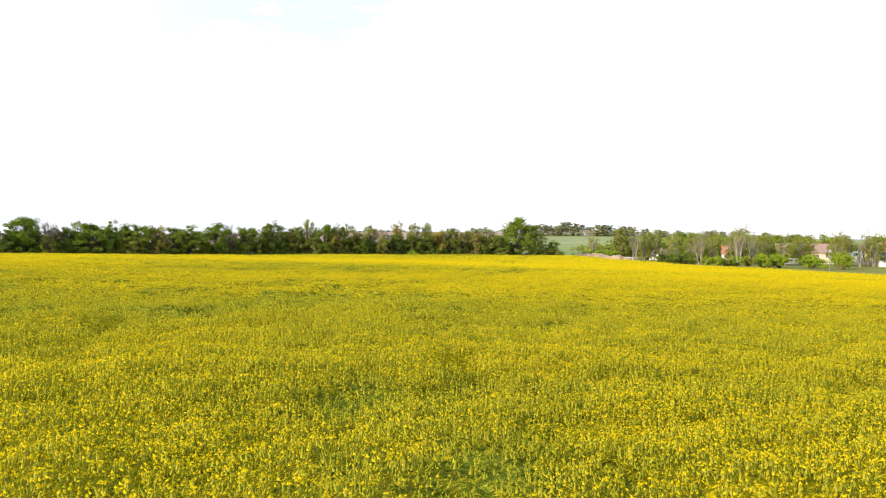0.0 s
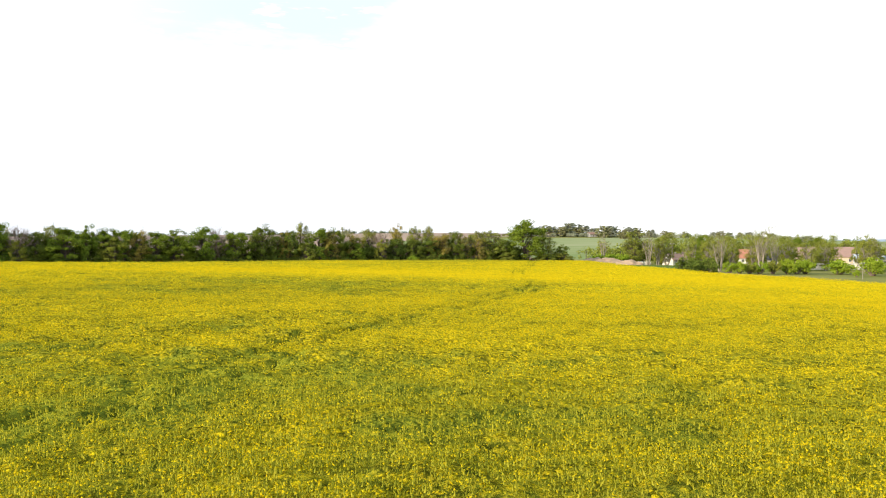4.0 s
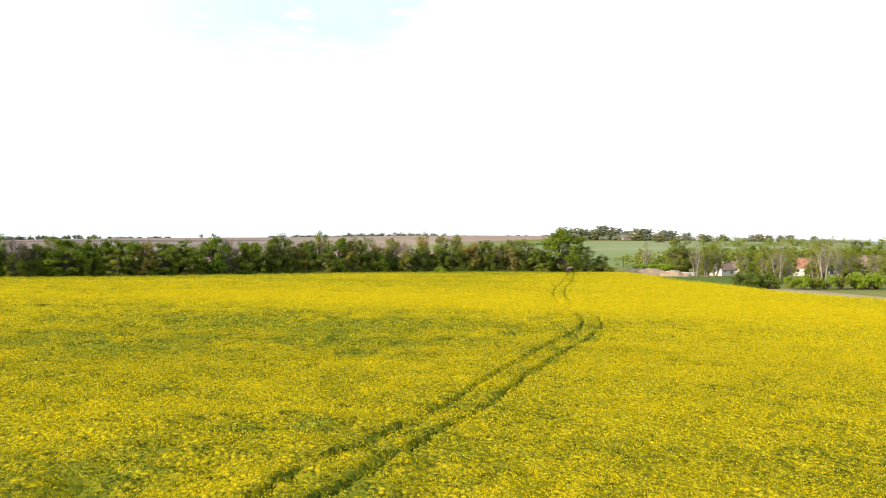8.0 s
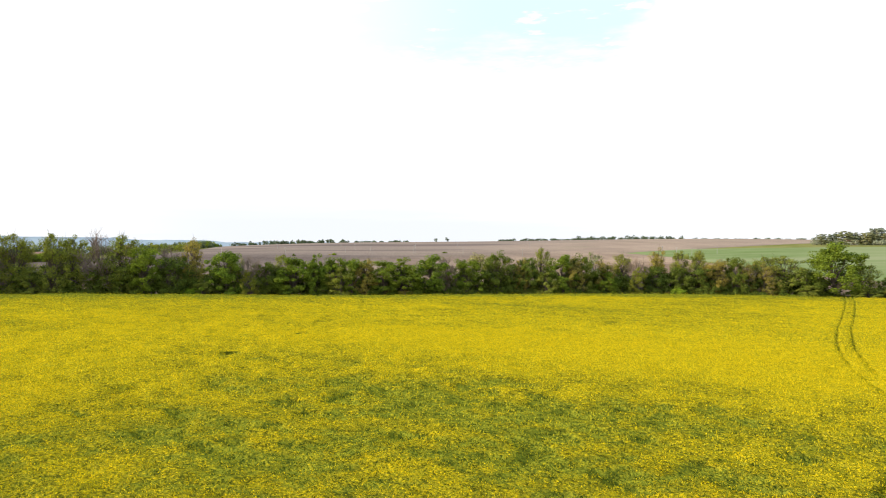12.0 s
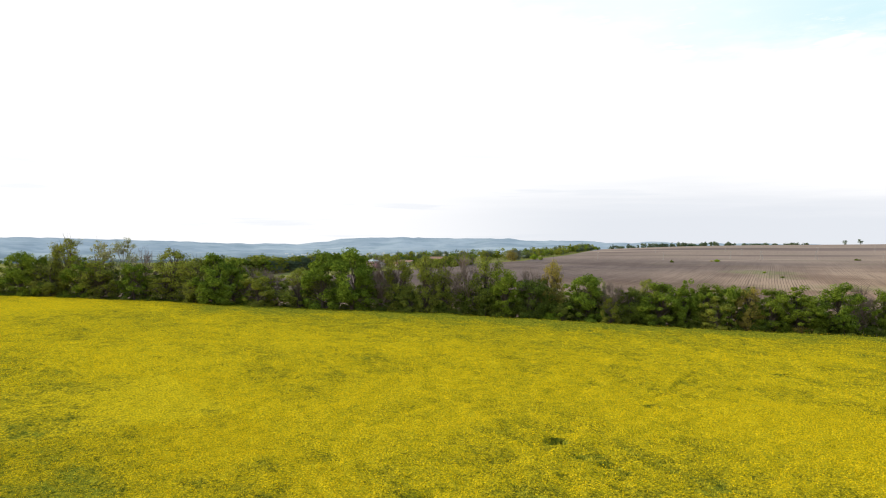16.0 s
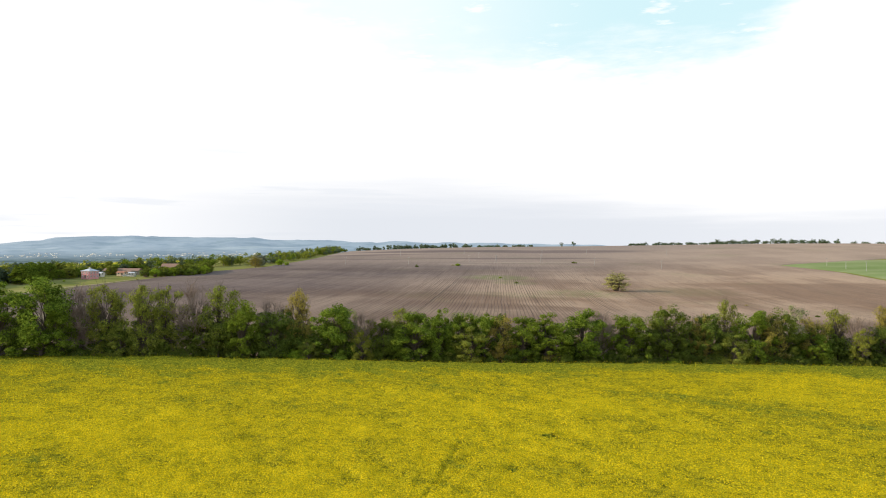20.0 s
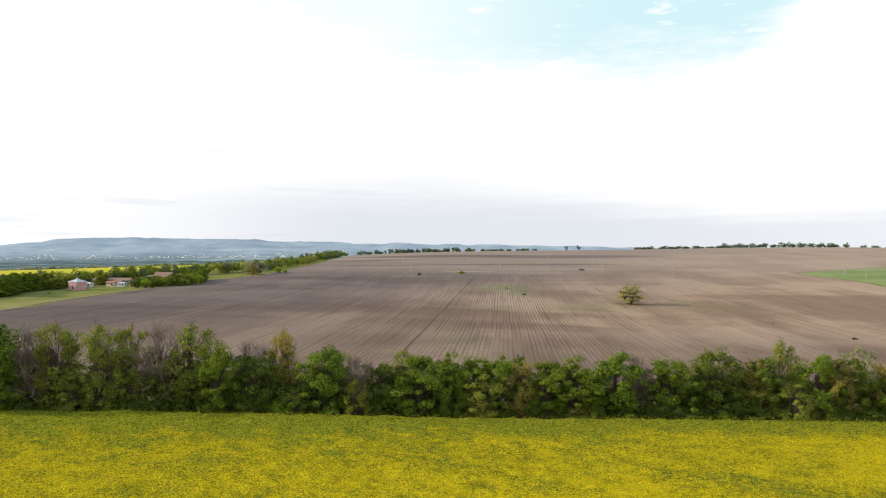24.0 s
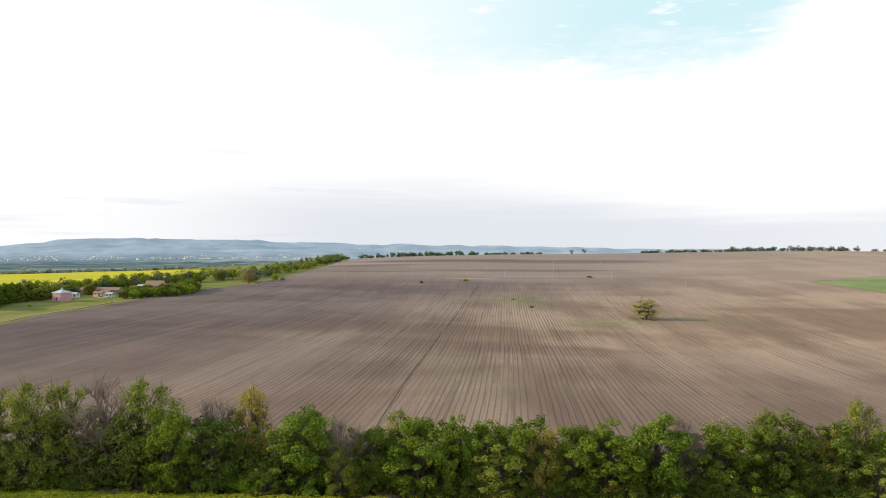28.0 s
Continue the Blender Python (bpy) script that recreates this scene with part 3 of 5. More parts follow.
def patches(x, y, rows):
    """Soft oval patches: x, y, long radius, short radius, turn, strength."""
    total = 0.0
    for hx, hy, a, c, turn, amt in rows:
        u = (x - hx) * math.cos(turn) + (y - hy) * math.sin(turn)
        v = -(x - hx) * math.sin(turn) + (y - hy) * math.cos(turn)
        total = total + amt * np.exp(-(u / a) ** 2 - (v / c) ** 2)
    return total


def pits(x, y):
    """Small dips between the clumps, 0 to 1."""
    return ss(0.56, 0.69, fbm(x / 2.3 + 4, y / 1.6, 47, 3))


def bloom(x, y):
    """How much of the crop is in yellow flower, 0 to 1."""
    n1 = fbm(x / 24 + 0.3 * y / 24, y / 10, 3, 3)
    n2 = fbm(x / 3.6, y / 2.2, 11, 3)
    n3 = vnoise(x / 0.9, y / 0.7, 21)
    far = ss(25, 55, y)
    b = 0.60 + (0.75 - 0.12 * far) * (n1 - 0.5) + (1.90 - 1.35 * ss(12, 32, y)) * (n2 - 0.5) + 0.4 * (n3 - 0.5) + 0.18 * ss(2, 40, x)
    b = b - 0.26 * ss(15, 26, y) * (1 - ss(46, 76, y)) + 0.20 * (1 - ss(15, 24, y))
    b = b - 0.10 * ss(20, 30, y) * (1 - ss(40, 56, y)) - 0.09 * ss(76, 86, y) * (1 - ss(112, 132, y)) * (1 - ss(-48, -22, x))
    b = b - 0.26 * (1 - ss(14, 62, dist_line(x, y, EDGE))) * ss(-165, -135, x) * (1 - ss(15, 40, x))
    low = patches(x, y, HOLLOWS)
    b = b - low * (0.46 + 0.75 * pits(x, y)) - 0.06 * pits(x, y) * far
    b = b + patches(x, y, BRIGHT)
    b = b - 0.45 * (1 - ss(0.4, 3.0, dist_line(x, y, EDGE) + 1.5 * (n2 - 0.5)))
    b = b - 0.62 * (1 - ss(3, 14, dist_line(x, y, EDGE) + 3 * (n2 - 0.5))) * ss(-165, -135, x) * (1 - ss(15, 40, x))
    d = dist_line(x, y, TRACK)
    b = b - 0.12 * (1 - ss(0.9, 2.0, d)) - (0.30 - 0.04 * ss(50, 95, y)) * (1 - ss(0.06, 0.22, np.abs(d - 0.76)))
    for line in OLD_TRACKS:
        b = b - 0.10 * (1 - ss(0.04, 0.20, dist_line(x, y, line)))
    for hx, hy, a, c in HOLES:
        b = b - 0.9 * (1 - ss(0.8, 1.5, np.hypot((x - hx) / a, (y - hy) / c)))
    return np.clip(b + 0.04 * ss(50, 120, y), 0, 1.25)


def canopy(x, y):
    t = terrain(x, y)
    lump = (0.42 - 0.20 * ss(35, 60, y) + 0.16 * ss(74, 88, y) * (1 - ss(-45, -20, x))) * (fbm(x / 2.4, y / 1.8, 41, 3) - 0.5) + (0.45 - 0.20 * ss(35, 60, y)) * (fbm(x / 0.95, y / 0.8, 43, 2) - 0.5) + 0.30 * (fbm(x / 11, y / 9, 45, 2) - 0.5)
    lump = lump - 0.36 * np.minimum(patches(x, y, HOLLOWS) * 1.6, 0.7) * pits(x, y)
    keep = wheel_tracks(x, y)
    tall = 0.32 * ss(60, 95, y) * (1 - ss(125, 150, y)) * ss(-140, -110, x)
    return t - 0.35 + 0.63 * ss(0.0, 0.3, keep) + tall * keep + (0.72 + lump) * keep


def sheet(x0, x1, y0, y1, cell, keep):
    """A piece of the closed green canopy, dropping to the ground along its edges."""
    gx, gy = np.meshgrid(np.arange(x0, x1, cell), np.arange(y0, y1, cell), indexing="ij")
    nx, ny = gx.shape
    gx = gx + cell * 0.35 * (hash2(gx, gy, 1) - 0.5)
    gy = gy + cell * 0.35 * (hash2(gx, gy, 2) - 0.5)
    field = inside(gx, gy, FIELD)
    ins = field & keep(gx, gy)
    cellin = ins[:-1, :-1] & ins[1:, :-1] & ins[1:, 1:] & ins[:-1, 1:]
    used = np.zeros_like(ins)
    for a in (0, 1):
        for b in (0, 1):
            used[a:nx - 1 + a, b:ny - 1 + b] |= cellin
    sel = np.nonzero(used.ravel())[0]
    renum = np.full(nx * ny, -1)
    renum[sel] = np.arange(len(sel))
    vx, vy = gx.ravel()[sel], gy.ravel()[sel]
    near_rim = dist_line(vx, vy, EDGE + SIDE[1:]) < 0.9 * cell
    vz = np.where(near_rim, terrain(vx, vy) - 0.3, canopy(vx, vy))
    idx = np.arange(nx * ny).reshape(nx, ny)
    q = np.stack([idx[:-1, :-1], idx[1:, :-1], idx[1:, 1:], idx[:-1, 1:]], -1)[cellin]
    me = quads("rapeseed_canopy", np.stack([vx, vy, vz], 1), renum[q], True)
    me.attributes.new("bloom", "FLOAT", "POINT").data.foreach_set("value", bloom(vx, vy).astype(np.float32))
    tagged(part("rapeseed_canopy", me, M_CANOPY), "dense green foliage of a flowering rapeseed crop", "crop", kind="stuff")


def marks(x, y):
    d = dist_line(x, y, TRACK)
    for line in OLD_TRACKS:
        d = np.minimum(d, dist_line(x, y, line))
    for hx, hy, a, b in HOLES:
        d = np.minimum(d, np.hypot(x - hx, y - hy))
    return d


core = lambda x, y: (x > -80) & (x < 46) & (y > 2) & (y < 150)
sheet(-300, 150, -30, 208, 0.75, lambda x, y: (marks(x, y) > 1.9) & ~core(x, y))
sheet(-83, 49, -1, 153, 0.30, lambda x, y: marks(x, y) > 2.3)
sheet(-102, 30, -8, 204, 0.22, lambda x, y: marks(x, y) < 3.2)


def scatter(x0, x1, y0, y1, per_m2, seed, keep):
    rng = np.random.default_rng(seed)
    n = int((x1 - x0) * (y1 - y0) * per_m2)
    x, y = rng.uniform(x0, x1, n), rng.uniform(y0, y1, n)
    ok = keep(x, y)
    x, y = x[ok], y[ok]
    ok = inside(x, y, FIELD) & (wheel_tracks(x, y) > 0.30 + 0.5 * rng.random(len(x)))
    return x[ok], y[ok], rng


def tents(x, y, z, rad, tall, rng):
    """Small folded tufts of flowers, two faces each."""
    n = len(x)
    a = rng.uniform(0, 6.28, n)
    rad, tall = rad * rng.uniform(0.6, 1.4, n), tall * rng.uniform(0.5, 1.5, n)
    c, s = rad * np.cos(a), rad * np.sin(a)
    V = np.stack([np.stack([x - c, y - s, z + 0.6 * tall], 1), np.stack([x - 0.8 * s, y + 0.8 * c, z], 1), np.stack([x + c, y + s, z + tall], 1), np.stack([x + 0.8 * s, y - 0.8 * c, z + 0.1 * tall], 1)], 1).reshape(-1, 3)
    b = np.arange(n)[:, None] * 4
    return V, np.stack([b + np.array([0, 1, 2]), b + np.array([0, 2, 3])], 1).reshape(-1, 3)


def heads(x, y, z, rad, tall, rng, lean, sides, closed):
    """Small upright flower spikes, each a few faces of its own."""
    n = len(x)
    turn = rng.uniform(0, 6.28, n)
    rad = rad * rng.uniform(0.65, 1.35, n)
    tall = tall * rng.uniform(0.7, 1.4, n)
    lx, ly = rng.normal(0, lean, n), rng.normal(0, lean, n)
    rings = []
    for k in range(sides):
        a = turn + 6.2832 * k / sides
        rings.append(np.stack([x + rad * np.cos(a), y + rad * np.sin(a), z + 0.42 * tall * rng.uniform(0.7, 1.2, n)], 1))
    top = np.stack([x + lx * tall, y + ly * tall, z + tall], 1)
    cols = rings + [top]
    if closed:
        cols.append(np.stack([x, y, z], 1))
    V = np.stack(cols, 1).reshape(-1, 3)
    w = sides + 1 + closed
    base = np.arange(n)[:, None] * w
    tri = []
    for k in range(sides):
        j = (k + 1) % sides
        tri.append(base + np.array([k, j, sides]))
        if closed:
            tri.append(base + np.array([j, k, sides + 1]))
    return V, np.stack(tri, 1).reshape(-1, 3)


def crop_zone(x0, x1, y0, y1, per_m2, rad, tall, sides, closed, seed, keep, stem):
    """Plants of one stretch of the field: flower spikes, buds and, where they can be seen, stems `stem` metres tall."""
    x, y, rng = scatter(x0, x1, y0, y1, per_m2, seed, keep)
    b = bloom(x, y)
    thin = rng.random(len(x)) < 0.45 + 1.4 * b
    x, y, b = x[thin], y[thin], b[thin]
    z = canopy(x, y) - 0.04
    yellow = rng.random(len(x)) < (1.06 * b if stem else 0.04 + 1.0 * b)
    extra = np.where(yellow, 0.06, 0.0) + rng.uniform(-0.12, 0.14, len(x)) + 0.5 * stem
    for name, pick, mat, label, s in (("rapeseed_flowers", yellow, M_FLOWER, "yellow flower spikes of rapeseed in full bloom", 1.0), ("rapeseed_buds", ~yellow, M_BUD, "yellow-green buds and pods of rapeseed past bloom", 0.8)):
        V, T = tents(x[pick], y[pick], (z + extra)[pick], rad * s, tall * (1.0 if s == 1.0 else 1.5), rng) if sides == 2 else heads(x[pick], y[pick], (z + extra)[pick], rad * s, tall * (1.0 if s == 1.0 else 1.4), rng, 0.35, sides, closed)
        tagged(part(name, quads(name, V, T), mat), label, "crop", kind="stuff")
    if stem:
        V, T = heads(x, y, z + extra - 0.6 * stem, 0.019, 0.66 * stem, rng, 0.12, 3, False)
        tagged(part("rapeseed_shoots", quads("rapeseed_shoots", V, T), M_STEM), "leafy green upper shoots of rapeseed plants", "crop", kind="stuff")


front = lambda x, y: (np.abs(x) < 7 + 0.72 * (y + 1) + 9 * (fbm(x / 3, y / 3, 61, 3) - 0.5) + 15 * (hash2(x * 5.3, y * 6.7, 66) - 0.25)) & (y > 4 + 7 * (hash2(x * 4.7, y * 5.9, 67) - 0.5))
mid_box = lambda x, y: (x > -78) & (x < 44) & (y > 46) & (y < 118)
crop_zone(-40, 40, 0.5, 33, 330, 0.021, 0.042, 3, False, 101, lambda x, y: front(x, y) & (y < 24.5 + 16 * (hash2(x * 7.3, y * 5.1, 64) - 0.5)), 0.20)
crop_zone(-50, 50, 18, 46, 150, 0.023, 0.062, 3, False, 104, lambda x, y: front(x, y) & (y > 24.5 + 13 * (hash2(x * 6.1, y * 8.7, 65) - 0.5)), 0)
wide_view = lambda x, y: np.abs(x + 8) < 12 + 0.85 * y
crop_zone(-60, 44, 46, 72, 80, 0.028, 0.085, 3, False, 102, wide_view, 0)
crop_zone(-78, 44, 72, 118, 42, 0.038, 0.085, 2, False, 106, wide_view, 0)
rest = lambda x, y: ~mid_box(x, y) & ~((y < 46) & front(x, y))
crop_zone(-130, 80, 2, 208, 12, 0.066, 0.10, 2, False, 103, lambda x, y: rest(x, y) & (y > 0.8 * x - 40), 0)
crop_zone(-310, -130, -20, 125, 5, 0.11, 0.08, 2, False, 105, rest, 0)

# dark discs low in the crop gaps, put there in place of deep shade
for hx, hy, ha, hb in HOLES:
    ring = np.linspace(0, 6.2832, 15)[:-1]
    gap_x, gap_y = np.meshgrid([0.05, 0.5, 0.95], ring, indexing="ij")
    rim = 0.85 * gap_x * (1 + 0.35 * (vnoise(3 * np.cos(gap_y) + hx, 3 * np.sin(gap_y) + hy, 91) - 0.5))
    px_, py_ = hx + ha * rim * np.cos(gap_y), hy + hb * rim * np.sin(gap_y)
    grid_obj("bare_patch", np.hstack([px_, px_[:, :1]]), np.hstack([py_, py_[:, :1]]), terrain(np.hstack([px_, px_[:, :1]]), np.hstack([py_, py_[:, :1]])) - 0.22 - 0.1 * np.hstack([gap_x, gap_x[:, :1]]), M_FURROW_GAPSHADE, "dark disc that paints shade into a gap of the rapeseed", "bare soil")

# ---- trees and bushes ----
def tubes(segs, sides=5):
    """Tapered branches: rows of (start, end, radius at start, radius at end)."""
    S = np.array([[*a, *b, r0, r1] for a, b, r0, r1 in segs], float)
    p0, p1 = S[:, :3], S[:, 3:6]
    ax = p1 - p0
    ax /= np.linalg.norm(ax, axis=1)[:, None] + 1e-9
    ref = np.where(np.abs(ax[:, 2:3]) > 0.9, [[1.0, 0, 0]], [[0, 0, 1.0]])
    u = np.cross(ax, ref)
    u /= np.linalg.norm(u, axis=1)[:, None]
    v = np.cross(ax, u)
    V = []
    for p, rad in ((p0, S[:, 6:7]), (p1, S[:, 7:8])):
        for k in range(sides):
            a = 6.2832 * k / sides
            V.append(p + rad * (u * math.cos(a) + v * math.sin(a)))
    V = np.stack(V, 1).reshape(-1, 3)
    base = np.arange(len(S))[:, None] * 2 * sides
    Q = np.stack([base + np.array([k, (k + 1) % sides, sides + (k + 1) % sides, sides + k]) for k in range(sides)], 1).reshape(-1, 4)
    return V, Q


def leaf_cloud(centres, radii, per, size, rng, flat=0.8, out=None):
    """Leaves round clump centres, one small bent blade each; out: which way each clump faces."""
    C = np.repeat(centres, per, 0)
    R = np.repeat(radii, per)
    d = rng.normal(0, 1, (len(C), 3))
    d /= np.linalg.norm(d, axis=1)[:, None]
    P = C + d * (R * rng.uniform(0.62, 1.08, len(C)))[:, None] * np.array([1, 1, flat])
    nrm = d + rng.normal(0, 0.55, d.shape) + np.array([0, 0, 0.25])
    if out is not None:
        nrm = nrm + 0.8 * np.repeat(out, per, 0)
    nrm /= np.linalg.norm(nrm, axis=1)[:, None]
    t = np.cross(nrm, rng.normal(0, 1, d.shape))
    t /= np.linalg.norm(t, axis=1)[:, None] + 1e-9
    b = np.cross(nrm, t)
    s = (size * rng.uniform(0.6, 1.4, len(C)))[:, None]
    V = np.stack([P - t * s * 0.5 - b * s * 0.3, P + t * s * 0.5 - b * s * 0.3 + nrm * s * 0.1, P + b * s * 0.55], 1).reshape(-1, 3)
    return V, np.arange(3 * len(C)).reshape(-1, 3)


def tree(leaf, bark, label, clumps, per, size, seed, low=0.16, airy=0.0, twigs=0, name="tree", half=2.9, spread=1.0, category="tree", trunks=1, tight=3.6):
    """A tree 10 m high and about 6 m across, to be copied at its true size."""
    rng = np.random.default_rng(seed)
    root = tagged(new(name), label, category)
    # leafy masses at the ends of the limbs, each a handful of clumps
    masses = max(7, int(clumps / tight))
    M = []
    for k in range(masses):
        q = (k + rng.random()) / masses
        width = half * spread * (0.30 + 0.64 * math.sin(math.pi * min(1.0, 0.20 + 0.74 * q)) ** 0.8)
        a, r = 2.4 * k + rng.uniform(-0.5, 0.5), 0.40 + 0.60 * math.sqrt(rng.random())
        width *= rng.uniform(0.86, 1.12)
        M.append((r * width * math.cos(a), r * width * math.sin(a), 10 * (low + (0.93 - low) * q) * (1 - 0.10 * r * q) + rng.uniform(-0.4, 0.4)))
    M = np.array(M)
    M[-1, :2] *= 0.5
    pick = rng.integers(0, masses, clumps)
    pick[:masses] = np.arange(masses)
    C = M[pick] + rng.normal(0, 1, (clumps, 3)) * np.array([0.50, 0.50, 0.46])
    C[:, 2] = np.clip(C[:, 2], 0.5, 9.7)
    rad = rng.uniform(0.36, 0.92, clumps) * (1 - 0.35 * airy)
    segs = []
    for k in range(trunks):
        a = 6.28 * k / trunks + seed
        o = np.array([math.cos(a), math.sin(a), 0]) * (0.0 if trunks == 1 else 0.9)
        top = np.array([o[0] * 2 + rng.normal(0, 0.4), o[1] * 2 + rng.normal(0, 0.4), 6.5])
        midp = top * np.array([0.5, 0.5, 0.5]) + rng.normal(0, 0.18, 3)
        segs += [(o * 0.3 + np.array([0, 0, -0.4]), midp, 0.24, 0.16), (midp, top, 0.16, 0.07)]
        for c in C[k::trunks]:
            h = min(max(c[2] * rng.uniform(0.35, 0.7), 0.8), 6.2)
            st = midp * (h / midp[2]) if h < midp[2] else midp + (top - midp) * ((h - midp[2]) / (top[2] - midp[2]))
            bend = st + (c - st) * 0.5 + rng.normal(0, 0.22, 3) + np.array([0, 0, 0.25])
            segs += [(st, bend, 0.042, 0.026), (bend, c, 0.026, 0.010)]
            for _ in range(twigs):
                e = c + np.clip(rng.normal(0, 0.55, 3), -0.9, 0.9) + np.array([0, 0, 0.3])
                segs.append((bend + (c - bend) * rng.uniform(0.2, 1), e, 0.028, 0.008))
                if twigs > 3:
                    segs.append((e, e + np.clip(rng.normal(0, 0.3, 3), -0.5, 0.5) + np.array([0, 0, 0.2]), 0.014, 0.004))
    V, Q = tubes(segs, 5)
    part("trunk", quads("trunk", V, Q, True), bark, root)
    if per:
        out = C - np.array([0, 0, 4.2])
        out[:, 2] *= 0.6
        out /= np.linalg.norm(out, axis=1)[:, None] + 0.5
        V, Q = leaf_cloud(C, rad, per, size, rng, 0.8, out)
        part("crown", quads("crown", V, Q), leaf, root)
    return root


def bush(leaf, label, clumps, per, size, seed, name="bush"):
    """A bush 3 m high and 4 m across."""
    rng = np.random.default_rng(seed)
    root = tagged(new(name), label, "bush")
    a, r = rng.uniform(0, 6.28, clumps), 1.65 * np.sqrt(rng.random(clumps))
    z = 0.35 + rng.random(clumps) * (2.35 - 0.5 * r)
    C = np.stack([r * np.cos(a), r * np.sin(a), z], 1)
    segs = [((0.2 * c[0], 0.2 * c[1], -0.2), tuple(c * np.array([0.7, 0.7, 0.6])), 0.05, 0.03) for c in C] + [(tuple(c * np.array([0.7, 0.7, 0.6])), tuple(c), 0.03, 0.01) for c in C]
    V, Q = tubes(segs, 4)
    part("woody_base", quads("woody_base", V, Q), M_TWIG, root)
    V, Q = leaf_cloud(C, rng.uniform(0.35, 0.7, clumps), per, size, rng)
    part("foliage", quads("foliage", V, Q), leaf, root)
    return root


L = M_LEAF
MAPLE = "broad green maple with a dense leafy crown"
SPECIES = {
    "g": [tree(L["green"], M_BARK, MAPLE, 104, 150, 0.19, 1 + i, 0.05) for i in range(4)],
    "d": [tree(L["olive"], M_BARK, "dark green shelterbelt tree with a dense lower crown", 92, 136, 0.19, 11 + i, 0.04) for i in range(3)],
    "l": [tree(L["light"], M_BARK, "tall airy tree with light yellow-green spring leaves", 128, 86, 0.17, 21 + i, 0.07, 0.05, 3) for i in range(3)],
    "o": [tree(L["ochre"], M_BARK, "tall tree with ochre-yellow young leaves", 124, 84, 0.17, 31 + i, 0.11, 0.05, 3) for i in range(2)],
    "b": [tree(L["pale"], M_TWIG, "bare brown tree with fine leafless branches", 84, 0, 0.3, 41 + i, 0.16, 0.5, 9) for i in range(3)],
    "p": [tree(L["pale"], M_PALEBARK, "pale grey-green tree with thin foliage", 52, 44, 0.26, 51 + i, 0.20, 0.4, 3) for i in range(2)],
    "r": [tree(L["light"], M_PALEBARK, "sparse tree with pale bare trunks and thin leaves", 90, 52, 0.21, 61 + i, 0.22, 0.2, 0, trunks=3) for i in range(3)],
}
SPECIES["s"] = [tree(L["light"], M_BARK, "low yellow-green tree leafy down to the ground", 84, 120, 0.19, 76 + i, 0.04, 0.0, 0) for i in range(2)]
SPECIES["w"] = [tree(L["light"], M_PALEBARK, "tall almost leafless tree with pale slender trunks and fine twigs", 46, 12, 0.20, 66 + i, 0.34, 0.4, 2, trunks=3) for i in range(2)]
BUSHES = {
    "y": [bush(L["light"], "yellow-green bush at the edge of the crop", 34, 70, 0.22, 71 + i) for i in range(2)],
    "k": [bush(L["olive"], "dark green undergrowth bush below the tree belt", 36, 80, 0.19, 81 + i) for i in range(3)],
    "v": [bush(L["bright"], "bright green rounded bush", 36, 72, 0.22, 91 + i) for i in range(2)],
    "t": [bush(M_LEAF["ochre"], "brownish twiggy bush below the tree belt", 24, 22, 0.22, 96)],
}
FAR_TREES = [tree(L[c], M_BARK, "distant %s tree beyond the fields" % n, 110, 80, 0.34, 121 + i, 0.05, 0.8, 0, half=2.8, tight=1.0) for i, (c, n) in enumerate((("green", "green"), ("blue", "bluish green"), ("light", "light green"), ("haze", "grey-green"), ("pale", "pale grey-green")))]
BACK = [tree(L[("olive", "light")[i]], M_BARK, "%s green tree in the back row of the belt" % ("dark", "light")[i], 46, 34, 0.42, 131 + i, 0.03, tight=2) for i in range(2)]
used_first = set()


def place(model, x, y, h, w, rng, sink=0.0, base=10.0, wide=6.0, group=""):
    m = Matrix.Translation((x, y, gz(x, y) - sink)) @ Matrix.Rotation(rng.uniform(0, 6.28), 4, "Z") @ Matrix.Diagonal((w / wide, w / wide, h / base, 1))
    if model.name not in used_first:
        used_first.add(model.name)
        model.matrix_basis = m
        ob = model
    else:
        ob = copy_thing(model, m @ Matrix.Diagonal((1 / model.scale[0], 1 / model.scale[1], 1 / model.scale[2], 1)))
    if group:
        ob["group"] = group
    return ob


